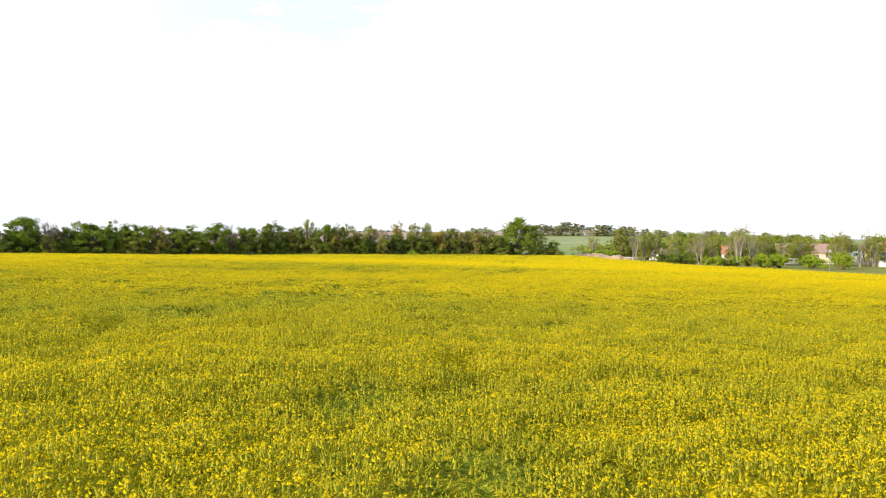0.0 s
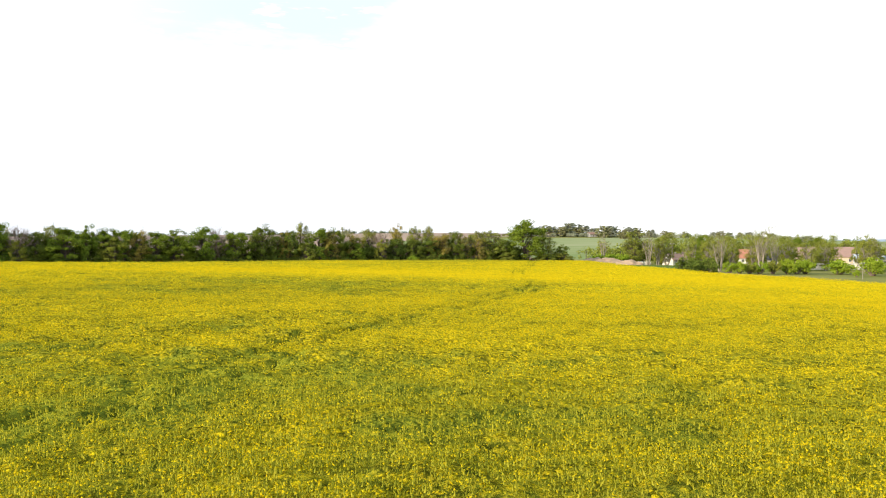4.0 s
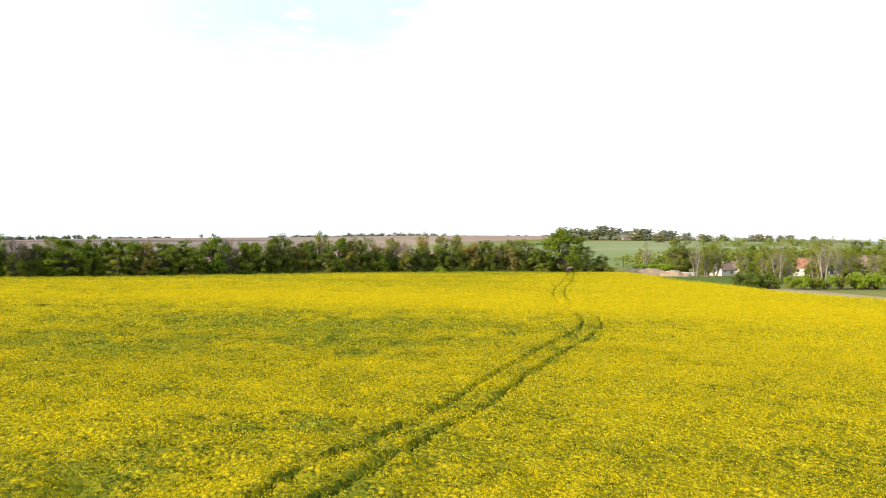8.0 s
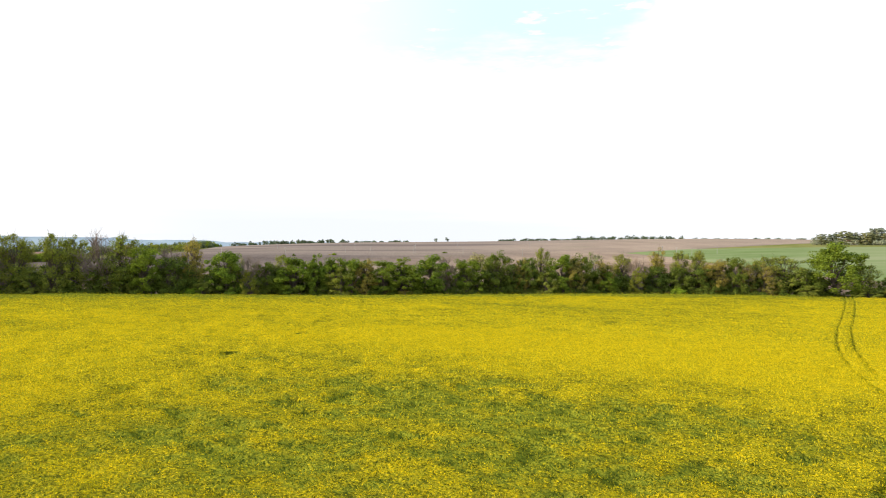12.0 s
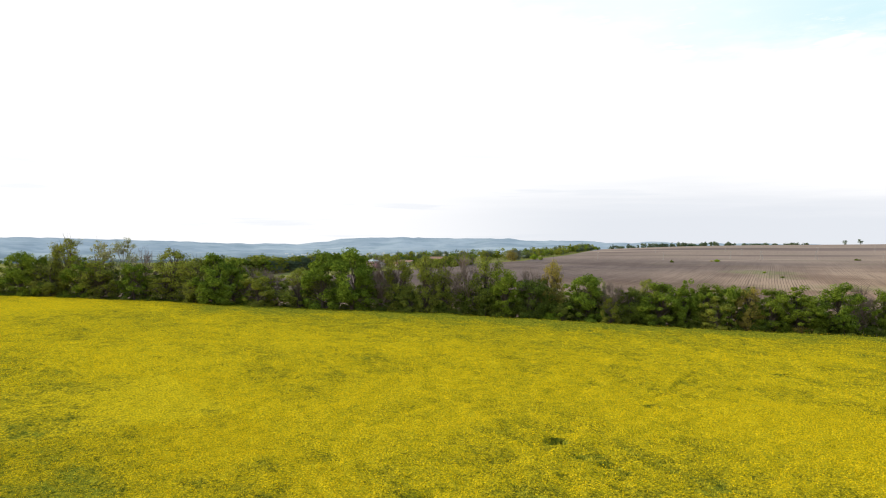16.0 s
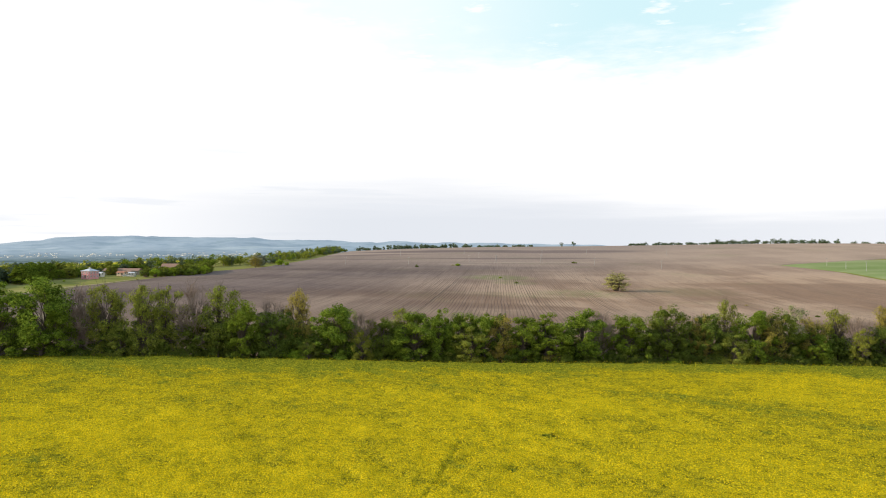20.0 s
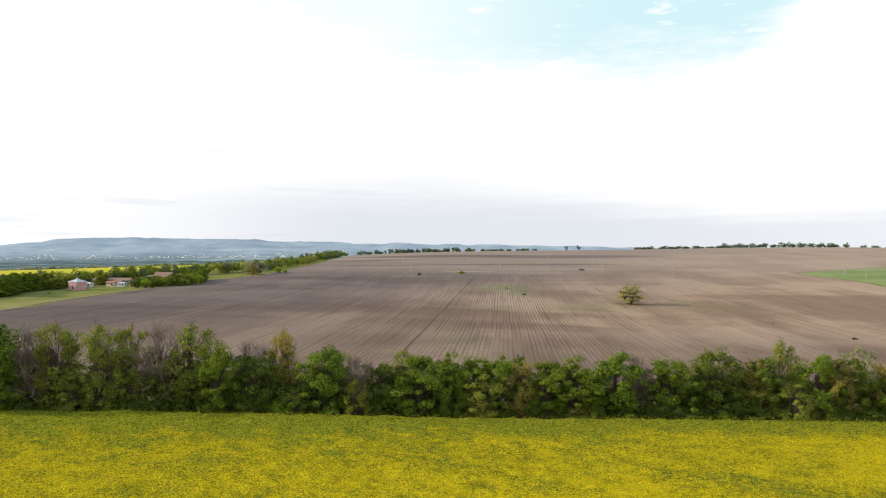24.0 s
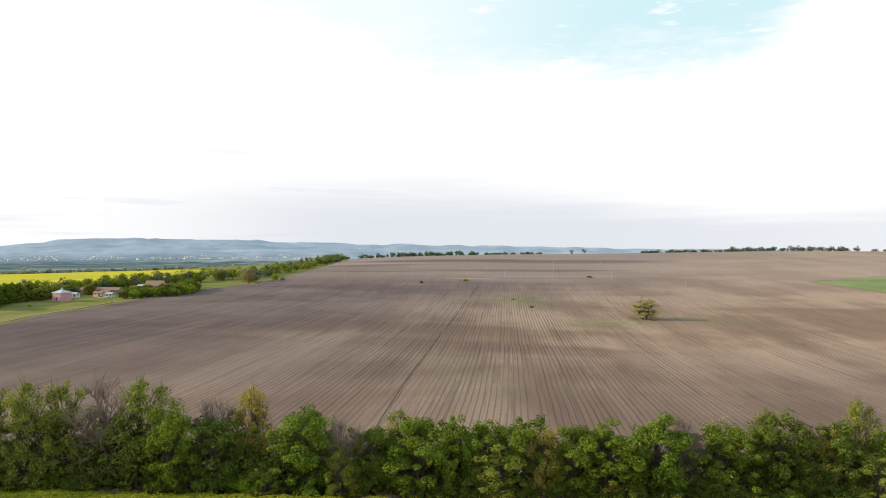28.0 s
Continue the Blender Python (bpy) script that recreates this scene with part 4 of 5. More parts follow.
rng = random.Random(7)
BELT = {
    "g": (-104.1, 142.1, 10.2, 5.6, -91.8, 150.9, 10.6, 6.5, -80.8, 158.1, 9, 6.9, -77.3, 160.4, 8.7, 4.6, -74.1, 162.5, 8.5, 4.2, -71.1, 164.5, 8.8, 4.6, -65.7, 168, 7.7, 5.8, -62.2, 170.3, 8.6, 6.2, -56.7, 174, 9.6, 7.1, -50.4, 177.8, 8.1, 6, -32.3, 188.2, 9, 5.8, -24, 192.9, 6.8, 5.1, 22.6, 207.3, 11.9, 9.9, -200.8, 76.8, 11.1, 6.2, -157.4, 105.6, 11.3, 8.2, -135.8, 119.9, 12, 7.1, -130.3, 123.5, 12.9, 9.2),
    "l": (-124.5, 131.6, 13.5, 5.8, -116.7, 137.3, 13.1, 5.4, -109.4, 142.6, 12.1, 6.2, -84.1, 160.1, 8.6, 4, -46.8, 184, 9.4, 3.2, -37.2, 189.5, 10.2, 3.5, -20.9, 198.7, 9.4, 4.8, -8.6, 203.1, 10.1, 4, -5.2, 203.9, 10.8, 4, 8, 207.2, 10.2, 4.8, 12.7, 208.4, 10.1, 8.8, 28.1, 211.5, 8.8, 5.8, -198, 82.9, 14.5, 8.2, -171.3, 100.6, 12.8, 7.9),
    "o": (-30, 189.5, 8.6, 4.2, -2, 201.8, 9.2, 4.4, 9, 205.2, 8.6, 4.6, -24.2, 194.0, 9.4, 4.2, 4.4, 204.2, 9.0, 4.6, -68.6, 165.6, 9.2, 4.0, -40.5, 184.4, 8.6, 3.8, -99.2, 149.9, 12.8, 4.9, -13.8, 201.8, 10.8, 3.5, -1.5, 204.8, 9.4, 6.4),
    "b": (-18, 196.8, 8.6, 3.0, -55, 176.6, 9.0, 3.2, -88, 153.6, 9.0, 3.4, -128.3, 129.1, 10.6, 3.1, -113.3, 139.7, 11.6, 4.7, -102.7, 147.4, 10.6, 3.1, 5.6, 206.6, 7, 5.6, -177.9, 96.2, 11.9, 3.9, -154.9, 111.5, 9.6, 4.2, -149.6, 115, 8.5, 3.6, -128.1, 129.2, 10.6, 5),
    "d": (-117.2, 133.2, 12.7, 5.6, -100.5, 145.3, 8.2, 5.3, -85.3, 155.7, 7.8, 4.6, -45.2, 181.4, 9.5, 5.8, -42.2, 183.2, 8, 4.6, -39.3, 184.9, 8, 4.6, -28.7, 190.8, 9, 4.8, -13.7, 198.7, 7.3, 5.5, -9.2, 199.8, 7.3, 4.5, -4.8, 200.9, 6.8, 5.9, 2.7, 202.8, 8.9, 3.7, 16.7, 206.3, 7, 6.5, 32.5, 209, 6, 4.4, -206, 73.9, 11.4, 6.8, -197.9, 79.3, 9.6, 6.7, -189.3, 85, 9.8, 6.6, -184.7, 88.1, 9.9, 8.3, -176.3, 93.6, 9.4, 6.4, -162.9, 102.6, 10.3, 7.4, -154.4, 108.2, 9.4, 6, -140.7, 117.3, 10, 7, -127.9, 125.7, 8, 5.6),
    "p": (-92, 156.1, 7.2, 3.2, -51.8, 182.2, 8.3, 4, -27.2, 196.3, 8.7, 4.6, -190, 89.3, 13.6, 8, -184.4, 93.1, 13.6, 7.4),
    "s": (-120.6, 131.2, 6.1, 5.8, -94, 146.9, 4.2, 3, -86.9, 151.7, 5.4, 3.4, -71.9, 161.6, 6.2, 5.3, -35.1, 184.4, 5.5, 4.7, -17.2, 194.5, 6.5, 3.9, 17.2, 203.9, 3.7, 5.7, 28, 206, 3.3, 5.4, 32.9, 206.5, 3.5, 5.6, -146.3, 110.5, 8.1, 5.8),
}
for kind, rows in BELT.items():
    for i in range(0, len(rows), 4):
        x, y, h, w = rows[i:i + 4]
        models = SPECIES[kind]
        if kind == "d" and x < -116:
            models = SPECIES["lg"[(i // 4) % 2]]
        h = 0.9 * h if kind == "o" else h
        w = 1.5 * w if kind == "b" else w
        place(models[(i // 4) % len(models)], x, y, h * 1.07 * rng.uniform(0.93, 1.10), w * rng.uniform(1.0, 1.32), rng, 0.2, group="shelterbelt trees")
# undergrowth along the belt
belt = resample([(-300, 10), (-230, 58), (-160, 106), (-131, 125), (-115, 136), (-99, 145.8), (-87, 153.3), (-51, 175.8), (-36, 184.5), (-14, 197), (24, 206.5), (36, 209)], 190)
for i, (x, y) in enumerate(belt):
    kind = rng.choice("kkkkktkkyv")
    models = BUSHES[kind]
    h = rng.uniform(1.1, 2.9)
    place(models[i % len(models)], x + rng.uniform(-0.8, 0.8), y + rng.uniform(-1.2, 1.8), h, rng.uniform(3.2, 4.6), rng, 0.1, 3.0, 4.0, "shelterbelt bushes")
# second row that closes the belt behind
for i, (x, y) in enumerate(resample([(-300, 17), (-230, 62), (-122, 134), (-93, 155), (-53, 181.5), (-38, 190), (-16, 202), (20, 211)], 78)):
    place(BACK[i % 2], x + rng.uniform(-1, 1), y + rng.uniform(-1, 2), rng.uniform(5.0, 7.0) + (2.2 if x < -70 else 0), rng.uniform(5.5, 7.5), rng, 0.2, group="shelterbelt trees")
for i, (x, y) in enumerate(resample([(-340, -20), (-290, 14), (-215, 64)], 16)):
    place(SPECIES["gl"[i % 2]][i % 3], x, y + rng.uniform(0, 4), rng.uniform(9, 12), rng.uniform(6, 9), rng, 0.2, group="shelterbelt trees")

# lone tree in the ploughed field
lone = tree(L["willow"], M_BARK, "lone spreading willow with yellow-green leaves in the ploughed field", 120, 46, 0.22, 201, 0.12, 0.0, 3, "lone_tree", 3.4, 1.0, trunks=5, tight=2)
lone.matrix_basis = Matrix.Translation((-118, 386, gz(-118, 386) - 0.2)) @ Matrix.Diagonal((1.85, 1.85, 0.98, 1))

# trees and bushes by the village
for i, (x, y, h, w) in enumerate([(90.2, 210.5, 11.6, 6.4), (82.3, 220.4, 9.5, 5.0), (68, 226.4, 10.4, 6.4), (84.8, 218, 9.9, 5.7), (123.5, 215.6, 10.2, 4.4), (101.6, 220.5, 9.7, 7.4), (64, 222, 9.0, 5.0), (110, 214, 8.5, 5.0), (76, 212, 9.5, 6), (95, 205, 9, 6), (118, 205, 9.5, 5.5), (72, 216, 9.5, 5), (106, 206, 9, 6), (129, 208, 10, 5), (86, 206, 9, 5), (80, 207, 8, 5), (98, 200, 9, 5), (113, 199, 9, 5), (72, 203, 8, 5), (124, 200, 9, 5), (113, 222, 9, 5), (119, 226, 8.5, 5), (126, 224, 9.5, 5), (132, 228, 9, 5.5), (138, 222, 9, 4.5), (144, 226, 9, 5)]):
    place(SPECIES["r"][i % 3], x, y, h, w, rng, 0.2, group="village trees")
for i, (x, y, h, w) in enumerate([(82.4, 194, 12.2, 7.0), (69.4, 188, 10.4, 5.0), (88.5, 199, 10.0, 4.5), (116, 200, 10.0, 4.2), (120.6, 201, 10.6, 4.4), (124, 203, 10.2, 5.0), (48.5, 226, 10.5, 4.4), (60, 218, 10.2, 5.2)]):
    place(SPECIES["w"][i % 2], x, y, h, w, rng, 0.2, group="village trees")
for i, (x, y, h, w) in enumerate([(77.5, 222, 10.0, 4.6), (63.4, 245.3, 12.0, 8.6), (125.8, 262, 9.5, 6.3), (133.7, 262, 9.5, 7.7), (148.4, 270, 7.5, 6.1), (73.2, 247, 9.1, 8.8), (93.4, 252, 8.5, 7), (105.4, 255, 7.7, 7.2), (88.6, 260, 7.2, 7.3), (67.5, 250, 8.3, 7.3), (165, 262, 9, 6), (118, 275, 8, 7), (80, 214, 6, 6), (88, 210, 5, 6), (99, 212, 5.5, 6), (72, 208, 5, 5), (112, 222, 6, 6), (133, 226, 6, 6), (104, 224, 7, 6)]):
    place(SPECIES["gl"[i % 3 == 1]][i % 3], x, y, h, w, rng, 0.2, group="village trees")
for i, (x, y, h, w) in enumerate([(52.4, 164.3, 4.0, 6), (58.1, 167.3, 3.9, 6), (55, 168, 3.6, 5)]):
    place(BUSHES["k"][i % 3], x, y, h, w, rng, 0.1, 3.0, 4.0, "margin bushes")
for i, (x, y, h, w) in enumerate([(66.5, 175.4, 2.8, 3.2), (69, 175.4, 2.9, 3.4), (74.6, 177.4, 2.9, 4), (78.7, 179.4, 3.5, 4), (83.2, 181.4, 3.7, 4.6), (88.6, 183.5, 3.5, 5.5), (86, 182.5, 3.4, 5), (72, 177, 2.8, 4), (98, 185.5, 3.6, 7.8), (103.4, 180.5, 4.4, 5.9), (93.7, 170.5, 1.6, 1.8), (71.1, 237.4, 2.6, 5.4), (55.7, 237.3, 3.4, 8.1), (51.2, 237.3, 3.4, 7.2), (47, 225, 3.0, 6.0), (60, 240, 3.4, 6)]):
    place(BUSHES["vy"[i % 4 == 3]][i % 2], x, y, h, w, rng, 0.1, 3.0, 4.0, "margin bushes")

# hedgerow on the far slope, its leaf colours paled for distance haze
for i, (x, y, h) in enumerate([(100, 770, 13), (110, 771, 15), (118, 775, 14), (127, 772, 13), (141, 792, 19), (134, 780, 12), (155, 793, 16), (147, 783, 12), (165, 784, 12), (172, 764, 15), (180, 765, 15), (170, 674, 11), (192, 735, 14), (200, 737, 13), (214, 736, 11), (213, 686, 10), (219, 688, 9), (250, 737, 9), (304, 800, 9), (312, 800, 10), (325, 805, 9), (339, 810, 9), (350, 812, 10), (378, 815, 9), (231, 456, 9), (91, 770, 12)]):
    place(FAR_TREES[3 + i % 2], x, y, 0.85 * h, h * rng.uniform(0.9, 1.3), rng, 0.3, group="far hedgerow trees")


def tree_line(line, n, h0, h1, w0, w1, models, spread, group):
    for i, (x, y) in enumerate(resample(line, n)):
        place(models[rng.randrange(len(models))], x + rng.uniform(-spread, spread), y + rng.uniform(-spread, spread), rng.uniform(h0, h1), rng.uniform(w0, w1), rng, 0.3, group=group)


def woods(name, lines, leaf, label, seed, leaf_size=1.0, per=8, clumps=9):
    """Far trees that nobody could count, in one mesh: rows of line, number, heights, widths, spread."""
    g = np.random.default_rng(seed)
    cs, rs, segs = [], [], []
    for line, n, h0, h1, w0, w1, spread in lines:
        for x, y in resample(line, n):
            x, y = x + g.uniform(-spread, spread), y + g.uniform(-spread, spread)
            h, w, z = g.uniform(h0, h1), g.uniform(w0, w1), gz(x, y)
            segs.append(((x, y, z - 0.5), (x, y, z + 0.6 * h), 0.25, 0.1))
            for _ in range(clumps):
                a, r, q = g.uniform(0, 6.28), 0.36 * w * math.sqrt(g.random()), g.uniform(0.12, 0.88)
                cs.append((x + r * math.cos(a), y + r * math.sin(a), z + h * q * (1 - 0.25 * (r / (0.36 * w)) ** 2)))
                rs.append(w * g.uniform(0.14, 0.24))
    V, Q = leaf_cloud(np.array(cs), np.array(rs), per, leaf_size, g)
    root = tagged(part(name, quads(name, V, Q), leaf), label, "woods", kind="stuff")
    V, Q = tubes(segs, 4)
    part("trunks", quads("trunks", V, Q), M_BARK, root)
    return root


# thicket inside the belt
woods("thicket", [([(-122, 132), (-93, 152.5)], 14, 5.5, 7.5, 5, 6.5, 0.8), ([(-93, 152.5), (-53, 178.5), (-38, 187), (-16, 199), (20, 208.5)], 40, 4.2, 6.2, 5, 6.5, 0.8)],
      L["olive"], "dense dark green thicket inside the shelterbelt", 306, 0.42, 60, 14)
# skyline trees beyond the ploughed field
woods("skyline_trees", [([(-628, 846), (-570, 900), (-520, 950)], 70, 3, 8, 4, 9, 16), ([(-520, 950), (-440, 1010)], 26, 1.5, 3.5, 5, 12, 18), ([(-400, 1030), (-385, 1040)], 2, 5, 8, 7, 9, 3),
                        ([(-330, 1110), (-210, 1240)], 46, 2, 4.5, 6, 11, 8), ([(-225, 1250), (-60, 1370)], 70, 4, 10, 7, 12, 10), ([(-40, 1340), (60, 1300), (160, 1200)], 24, 2, 5, 8, 13, 8)],
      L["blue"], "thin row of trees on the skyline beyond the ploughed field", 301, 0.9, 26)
# woods round the farmstead and on along the edge of the ploughed field
woods("village_woods", [([(60, 262), (100, 268), (150, 282), (210, 290)], 60, 6, 9, 6, 9, 8), ([(60, 330), (160, 330), (300, 320)], 50, 5, 9, 7, 10, 12), ([(180, 560), (330, 600)], 26, 5, 8, 8, 12, 8)],
      L["light"], "mixed green trees behind the village gardens", 303, 0.7, 22, 11)
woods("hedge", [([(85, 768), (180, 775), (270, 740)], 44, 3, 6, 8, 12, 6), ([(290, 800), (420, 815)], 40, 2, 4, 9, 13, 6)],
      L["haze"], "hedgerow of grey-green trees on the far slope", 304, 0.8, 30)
for i, (tone, n1, n2, n3) in enumerate((("light", 30, 40, 14), ("green", 34, 36, 16), ("blue", 26, 44, 12))):
    woods("far_woods", [([(-408, 250), (-425, 330), (-432, 400), (-440, 460)], n1, 5, 10, 6, 11, 9), ([(-440, 470), (-492, 560), (-572, 700), (-655, 820)], n2, 3, 10, 6, 13, 11), ([(-360, 170), (-430, 240)], n3, 6, 10, 7, 11, 8)],
          L[tone], "dense mixed green woods along the edge of the ploughed field", 302 + 10 * i, 0.7, 44, 12)
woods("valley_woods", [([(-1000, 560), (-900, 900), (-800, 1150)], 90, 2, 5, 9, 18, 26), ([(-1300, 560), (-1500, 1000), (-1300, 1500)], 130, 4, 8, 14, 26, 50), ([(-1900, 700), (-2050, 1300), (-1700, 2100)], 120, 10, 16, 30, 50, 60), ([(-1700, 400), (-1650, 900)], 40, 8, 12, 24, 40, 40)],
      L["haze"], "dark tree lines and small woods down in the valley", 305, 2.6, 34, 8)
FARM = [FAR_TREES[0], FAR_TREES[1], FAR_TREES[0], FAR_TREES[2], FAR_TREES[2]]
tree_line([(-322, 172), (-352, 196), (-384, 230), (-405, 262)], 26, 6.5, 9, 7, 10, [FAR_TREES[0], FAR_TREES[2]], 3, "farm trees")
tree_line([(-330, 190), (-362, 222), (-392, 258), (-402, 280)], 34, 6, 8.5, 7, 10, [FAR_TREES[0], FAR_TREES[2], FAR_TREES[1]], 4, "farm trees")
tree_line([(-362, 316), (-350, 330), (-360, 346), (-384, 364)], 18, 5, 7.5, 6, 9, [FAR_TREES[0], FAR_TREES[0], FAR_TREES[2]], 2, "farm trees")
for i, (x, y) in enumerate(resample([(-356, 305), (-349, 314), (-345, 324), (-353, 340), (-372, 352), (-386, 362)], 26)):
    place(BUSHES["kvk"[i % 3]][i % 2], x + rng.uniform(-1.5, 1.5), y + rng.uniform(-1.5, 1.5), rng.uniform(4.0, 6.0), rng.uniform(6, 8.5), rng, 0.1, 3.0, 4.0, "farm bushes")
tree_line([(-386, 272), (-392, 288), (-398, 302)], 8, 4, 6.5, 5, 8, FARM, 2.0, "farm trees")
tree_line([(-388, 333), (-392, 340)], 3, 3, 4, 6, 9, FARM, 3.0, "farm trees")
tree_line([(-396, 308), (-408, 326), (-414, 340)], 8, 4.5, 7, 5, 8, FARM, 2.0, "farm trees")
tree_line([(-364, 314), (-372, 320)], 4, 3.5, 5, 4, 6, FARM, 1.5, "farm trees")
tree_line([(-356, 236), (-374, 250), (-384, 264)], 12, 8, 11, 7, 10, FARM[:3], 2.5, "farm trees")
place(SPECIES["p"][0], -398, 424, 9, 10, rng, 0.2, group="farm trees")
place(SPECIES["o"][0], -384, 410, 8, 8, rng, 0.2, group="farm trees")
place(FAR_TREES[3], -400, 428, 9, 15, rng, 0.2, group="farm trees")
place(BUSHES["v"][0], -396, 446, 5, 7, rng, 0.1, 3.0, 4.0, group="farm trees")

# low bushes left standing in the ploughed field
for i, (x, y, h, w) in enumerate([(-295, 481, 2.6, 5), (-281, 516, 2.6, 7), (-284, 514, 1.8, 4), (-220, 600, 2.0, 7), (-389, 446, 3.4, 5), (-391, 449, 3, 4), (-174, 394, 1.5, 3), (-197, 421, 1.4, 3), (-55.6, 348, 1.0, 2.6), (-30, 314, 0.9, 3), (-352, 255, 1.4, 2.2), (-338, 285, 0.9, 1.6)]):
    place(BUSHES["kvt"[i % 3]][0], x, y, 0.8 * h, 0.7 * w, rng, 0.1, 3.0, 4.0, "field bushes")

# ---- buildings ----
M_PINK = plain("pink_plaster", (0.66, 0.31, 0.32), (0.58, 0.27, 0.28), 0.6)
M_WHITE = plain("white_plaster", (0.74, 0.70, 0.62), (0.60, 0.55, 0.47), 0.5)
M_YELLOWWALL = plain("yellow_plaster", (0.62, 0.48, 0.34), (0.52, 0.40, 0.29), 0.5)
M_TILE = plain("orange_roof_tiles", (0.42, 0.185, 0.115), (0.32, 0.15, 0.10), 1.2)
M_BROWNTILE = plain("brown_roof_tiles", (0.34, 0.20, 0.14), (0.25, 0.16, 0.12), 1.2)
M_METAL = plain("pale_sheet_metal", (0.58, 0.60, 0.63), (0.46, 0.48, 0.50), 0.5, 0.55, 0.1)
M_PINKTILE = plain("pinkish_brown_roof_tiles", (0.32, 0.205, 0.165), (0.25, 0.165, 0.135), 1.2)
M_BLUEMETAL = plain("pale_blue_sheet_metal", (0.58, 0.64, 0.70), (0.50, 0.56, 0.62), 0.5, 0.6, 0.0)
M_DARKROOF = plain("dark_roofing", (0.05, 0.05, 0.06), (0.09, 0.09, 0.10), 1.0)
M_DARKGLASS = plain("window_glass", (0.03, 0.035, 0.04), (0.06, 0.07, 0.08), 1.0, 0.12)
M_FRAME = plain("white_window_frame", (0.75, 0.74, 0.72), (0.62, 0.6, 0.58), 2.0)
M_CONCRETE = plain("weathered_concrete", (0.46, 0.44, 0.41), (0.34, 0.32, 0.29), 0.8)
M_WOOD = plain("grey_weathered_wood", (0.30, 0.26, 0.22), (0.20, 0.17, 0.14), 2.0)
M_EARTH = plain("dumped_earth", (0.42, 0.30, 0.20), (0.29, 0.205, 0.135), 0.6, 0.98, 0, 0.8, 0.0)


def opening(parent, name, x, y, z, w, h, facing, frame_mat=None):
    """A window or door set in a wall; facing: turn about z of its outward normal from -y."""
    rot = Matrix.Rotation(facing, 4, "Z")
    m = Matrix.Translation((x, y, z)) @ rot
    fr = bmesh.new()
    t = 0.09
    for a, b, c, d in ((-w / 2, -w / 2 + t, 0, h), (w / 2 - t, w / 2, 0, h), (-w / 2 + t, w / 2 - t, h - t, h), (-w / 2 + t, w / 2 - t, 0, t), (-0.03, 0.03, t, h - t)):
        bmesh.ops.create_cube(fr, size=1, matrix=m @ Matrix.Translation(((a + b) / 2, -0.03, (c + d) / 2)) @ Matrix.Diagonal((b - a, 0.1, d - c, 1)))
    ob = part(name, fr, frame_mat or M_FRAME, parent)
    gl = bmesh.new()
    bmesh.ops.create_cube(gl, size=1, matrix=m @ Matrix.Translation((0, -0.005, h / 2)) @ Matrix.Diagonal((w - 2 * t, 0.04, h - 2 * t, 1)))
    part("pane", gl, M_DARKGLASS, ob)
    return ob


def gable_roof(w, d, eave, rise, over=0.4, thick=0.16):
    """Two sloping slabs with the ridge along x."""
    bm = bmesh.new()
    for s in (1, -1):
        hw, hd = w / 2 + over, d / 2 + over
        drop = rise * over / (d / 2)
        pts = [(-hw, s * hd, eave - drop), (hw, s * hd, eave - drop), (hw, 0, eave + rise), (-hw, 0, eave + rise)]
        lo = [bm.verts.new(p) for p in pts]
        hi = [bm.verts.new((p[0], p[1], p[2] + thick)) for p in pts]
        bm.faces.new(lo)
        bm.faces.new(hi[::-1])
        for i in range(4):
            j = (i + 1) % 4
            bm.faces.new((lo[i], hi[i], hi[j], lo[j]))
    bmesh.ops.recalc_face_normals(bm, faces=bm.faces[:])
    return bm


def gable_body(w, d, eave, rise):
    bm = bmesh.new()
    prof = [(-d / 2, -0.6), (d / 2, -0.6), (d / 2, eave), (0, eave + rise), (-d / 2, eave)]
    a = [bm.verts.new((-w / 2, y, z)) for y, z in prof]
    b = [bm.verts.new((w / 2, y, z)) for y, z in prof]
    bm.faces.new(a)
    bm.faces.new(b[::-1])
    for i in range(5):
        j = (i + 1) % 5
        bm.faces.new((a[i], b[i], b[j], a[j]))
    bmesh.ops.recalc_face_normals(bm, faces=bm.faces[:])
    return bm


def house(x, y, turn, w, d, eave, rise, wall, roof, label, windows=3, chimney=True, name="house", door=True, category="house", group="village houses"):
    root = tagged(new(name), label, category, group)
    root.matrix_basis = pose(x, y, gz(x, y), 0, 0, turn) @ Matrix.Diagonal((1 / S, 1 / S, 1 / S, 1))
    part("wall", gable_body(w, d, eave, rise), wall, root)
    ro = part("roof", gable_roof(w, d, eave, rise), roof, root)
    if chimney:
        ch = box(0.7, 0.7, 1.5, (w * 0.22, d * 0.12, eave + rise * 0.65), 0.04)
        part("chimney", ch, M_CONCRETE, ro)
    for side, yy, face in ((-1, -d / 2, 0.0), (1, d / 2, math.pi)):
        for i in range(windows):
            xx = (i + 0.5) / windows * w - w / 2
            if door and side < 0 and i == windows // 2:
                opening(root, "door", xx, yy, 0.0, 1.0, 2.1, face, M_WOOD)
            else:
                opening(root, "window", xx, yy, 0.9, 1.2, 1.3, face)
    for s, face in ((-1, -math.pi / 2), (1, math.pi / 2)):
        opening(root, "window", s * w / 2, 0, 0.9, 1.2, 1.3, face)
        if rise > 2.2:
            opening(root, "window", s * w / 2, 0, eave + 0.3, 0.9, 1.0, face)
    return root


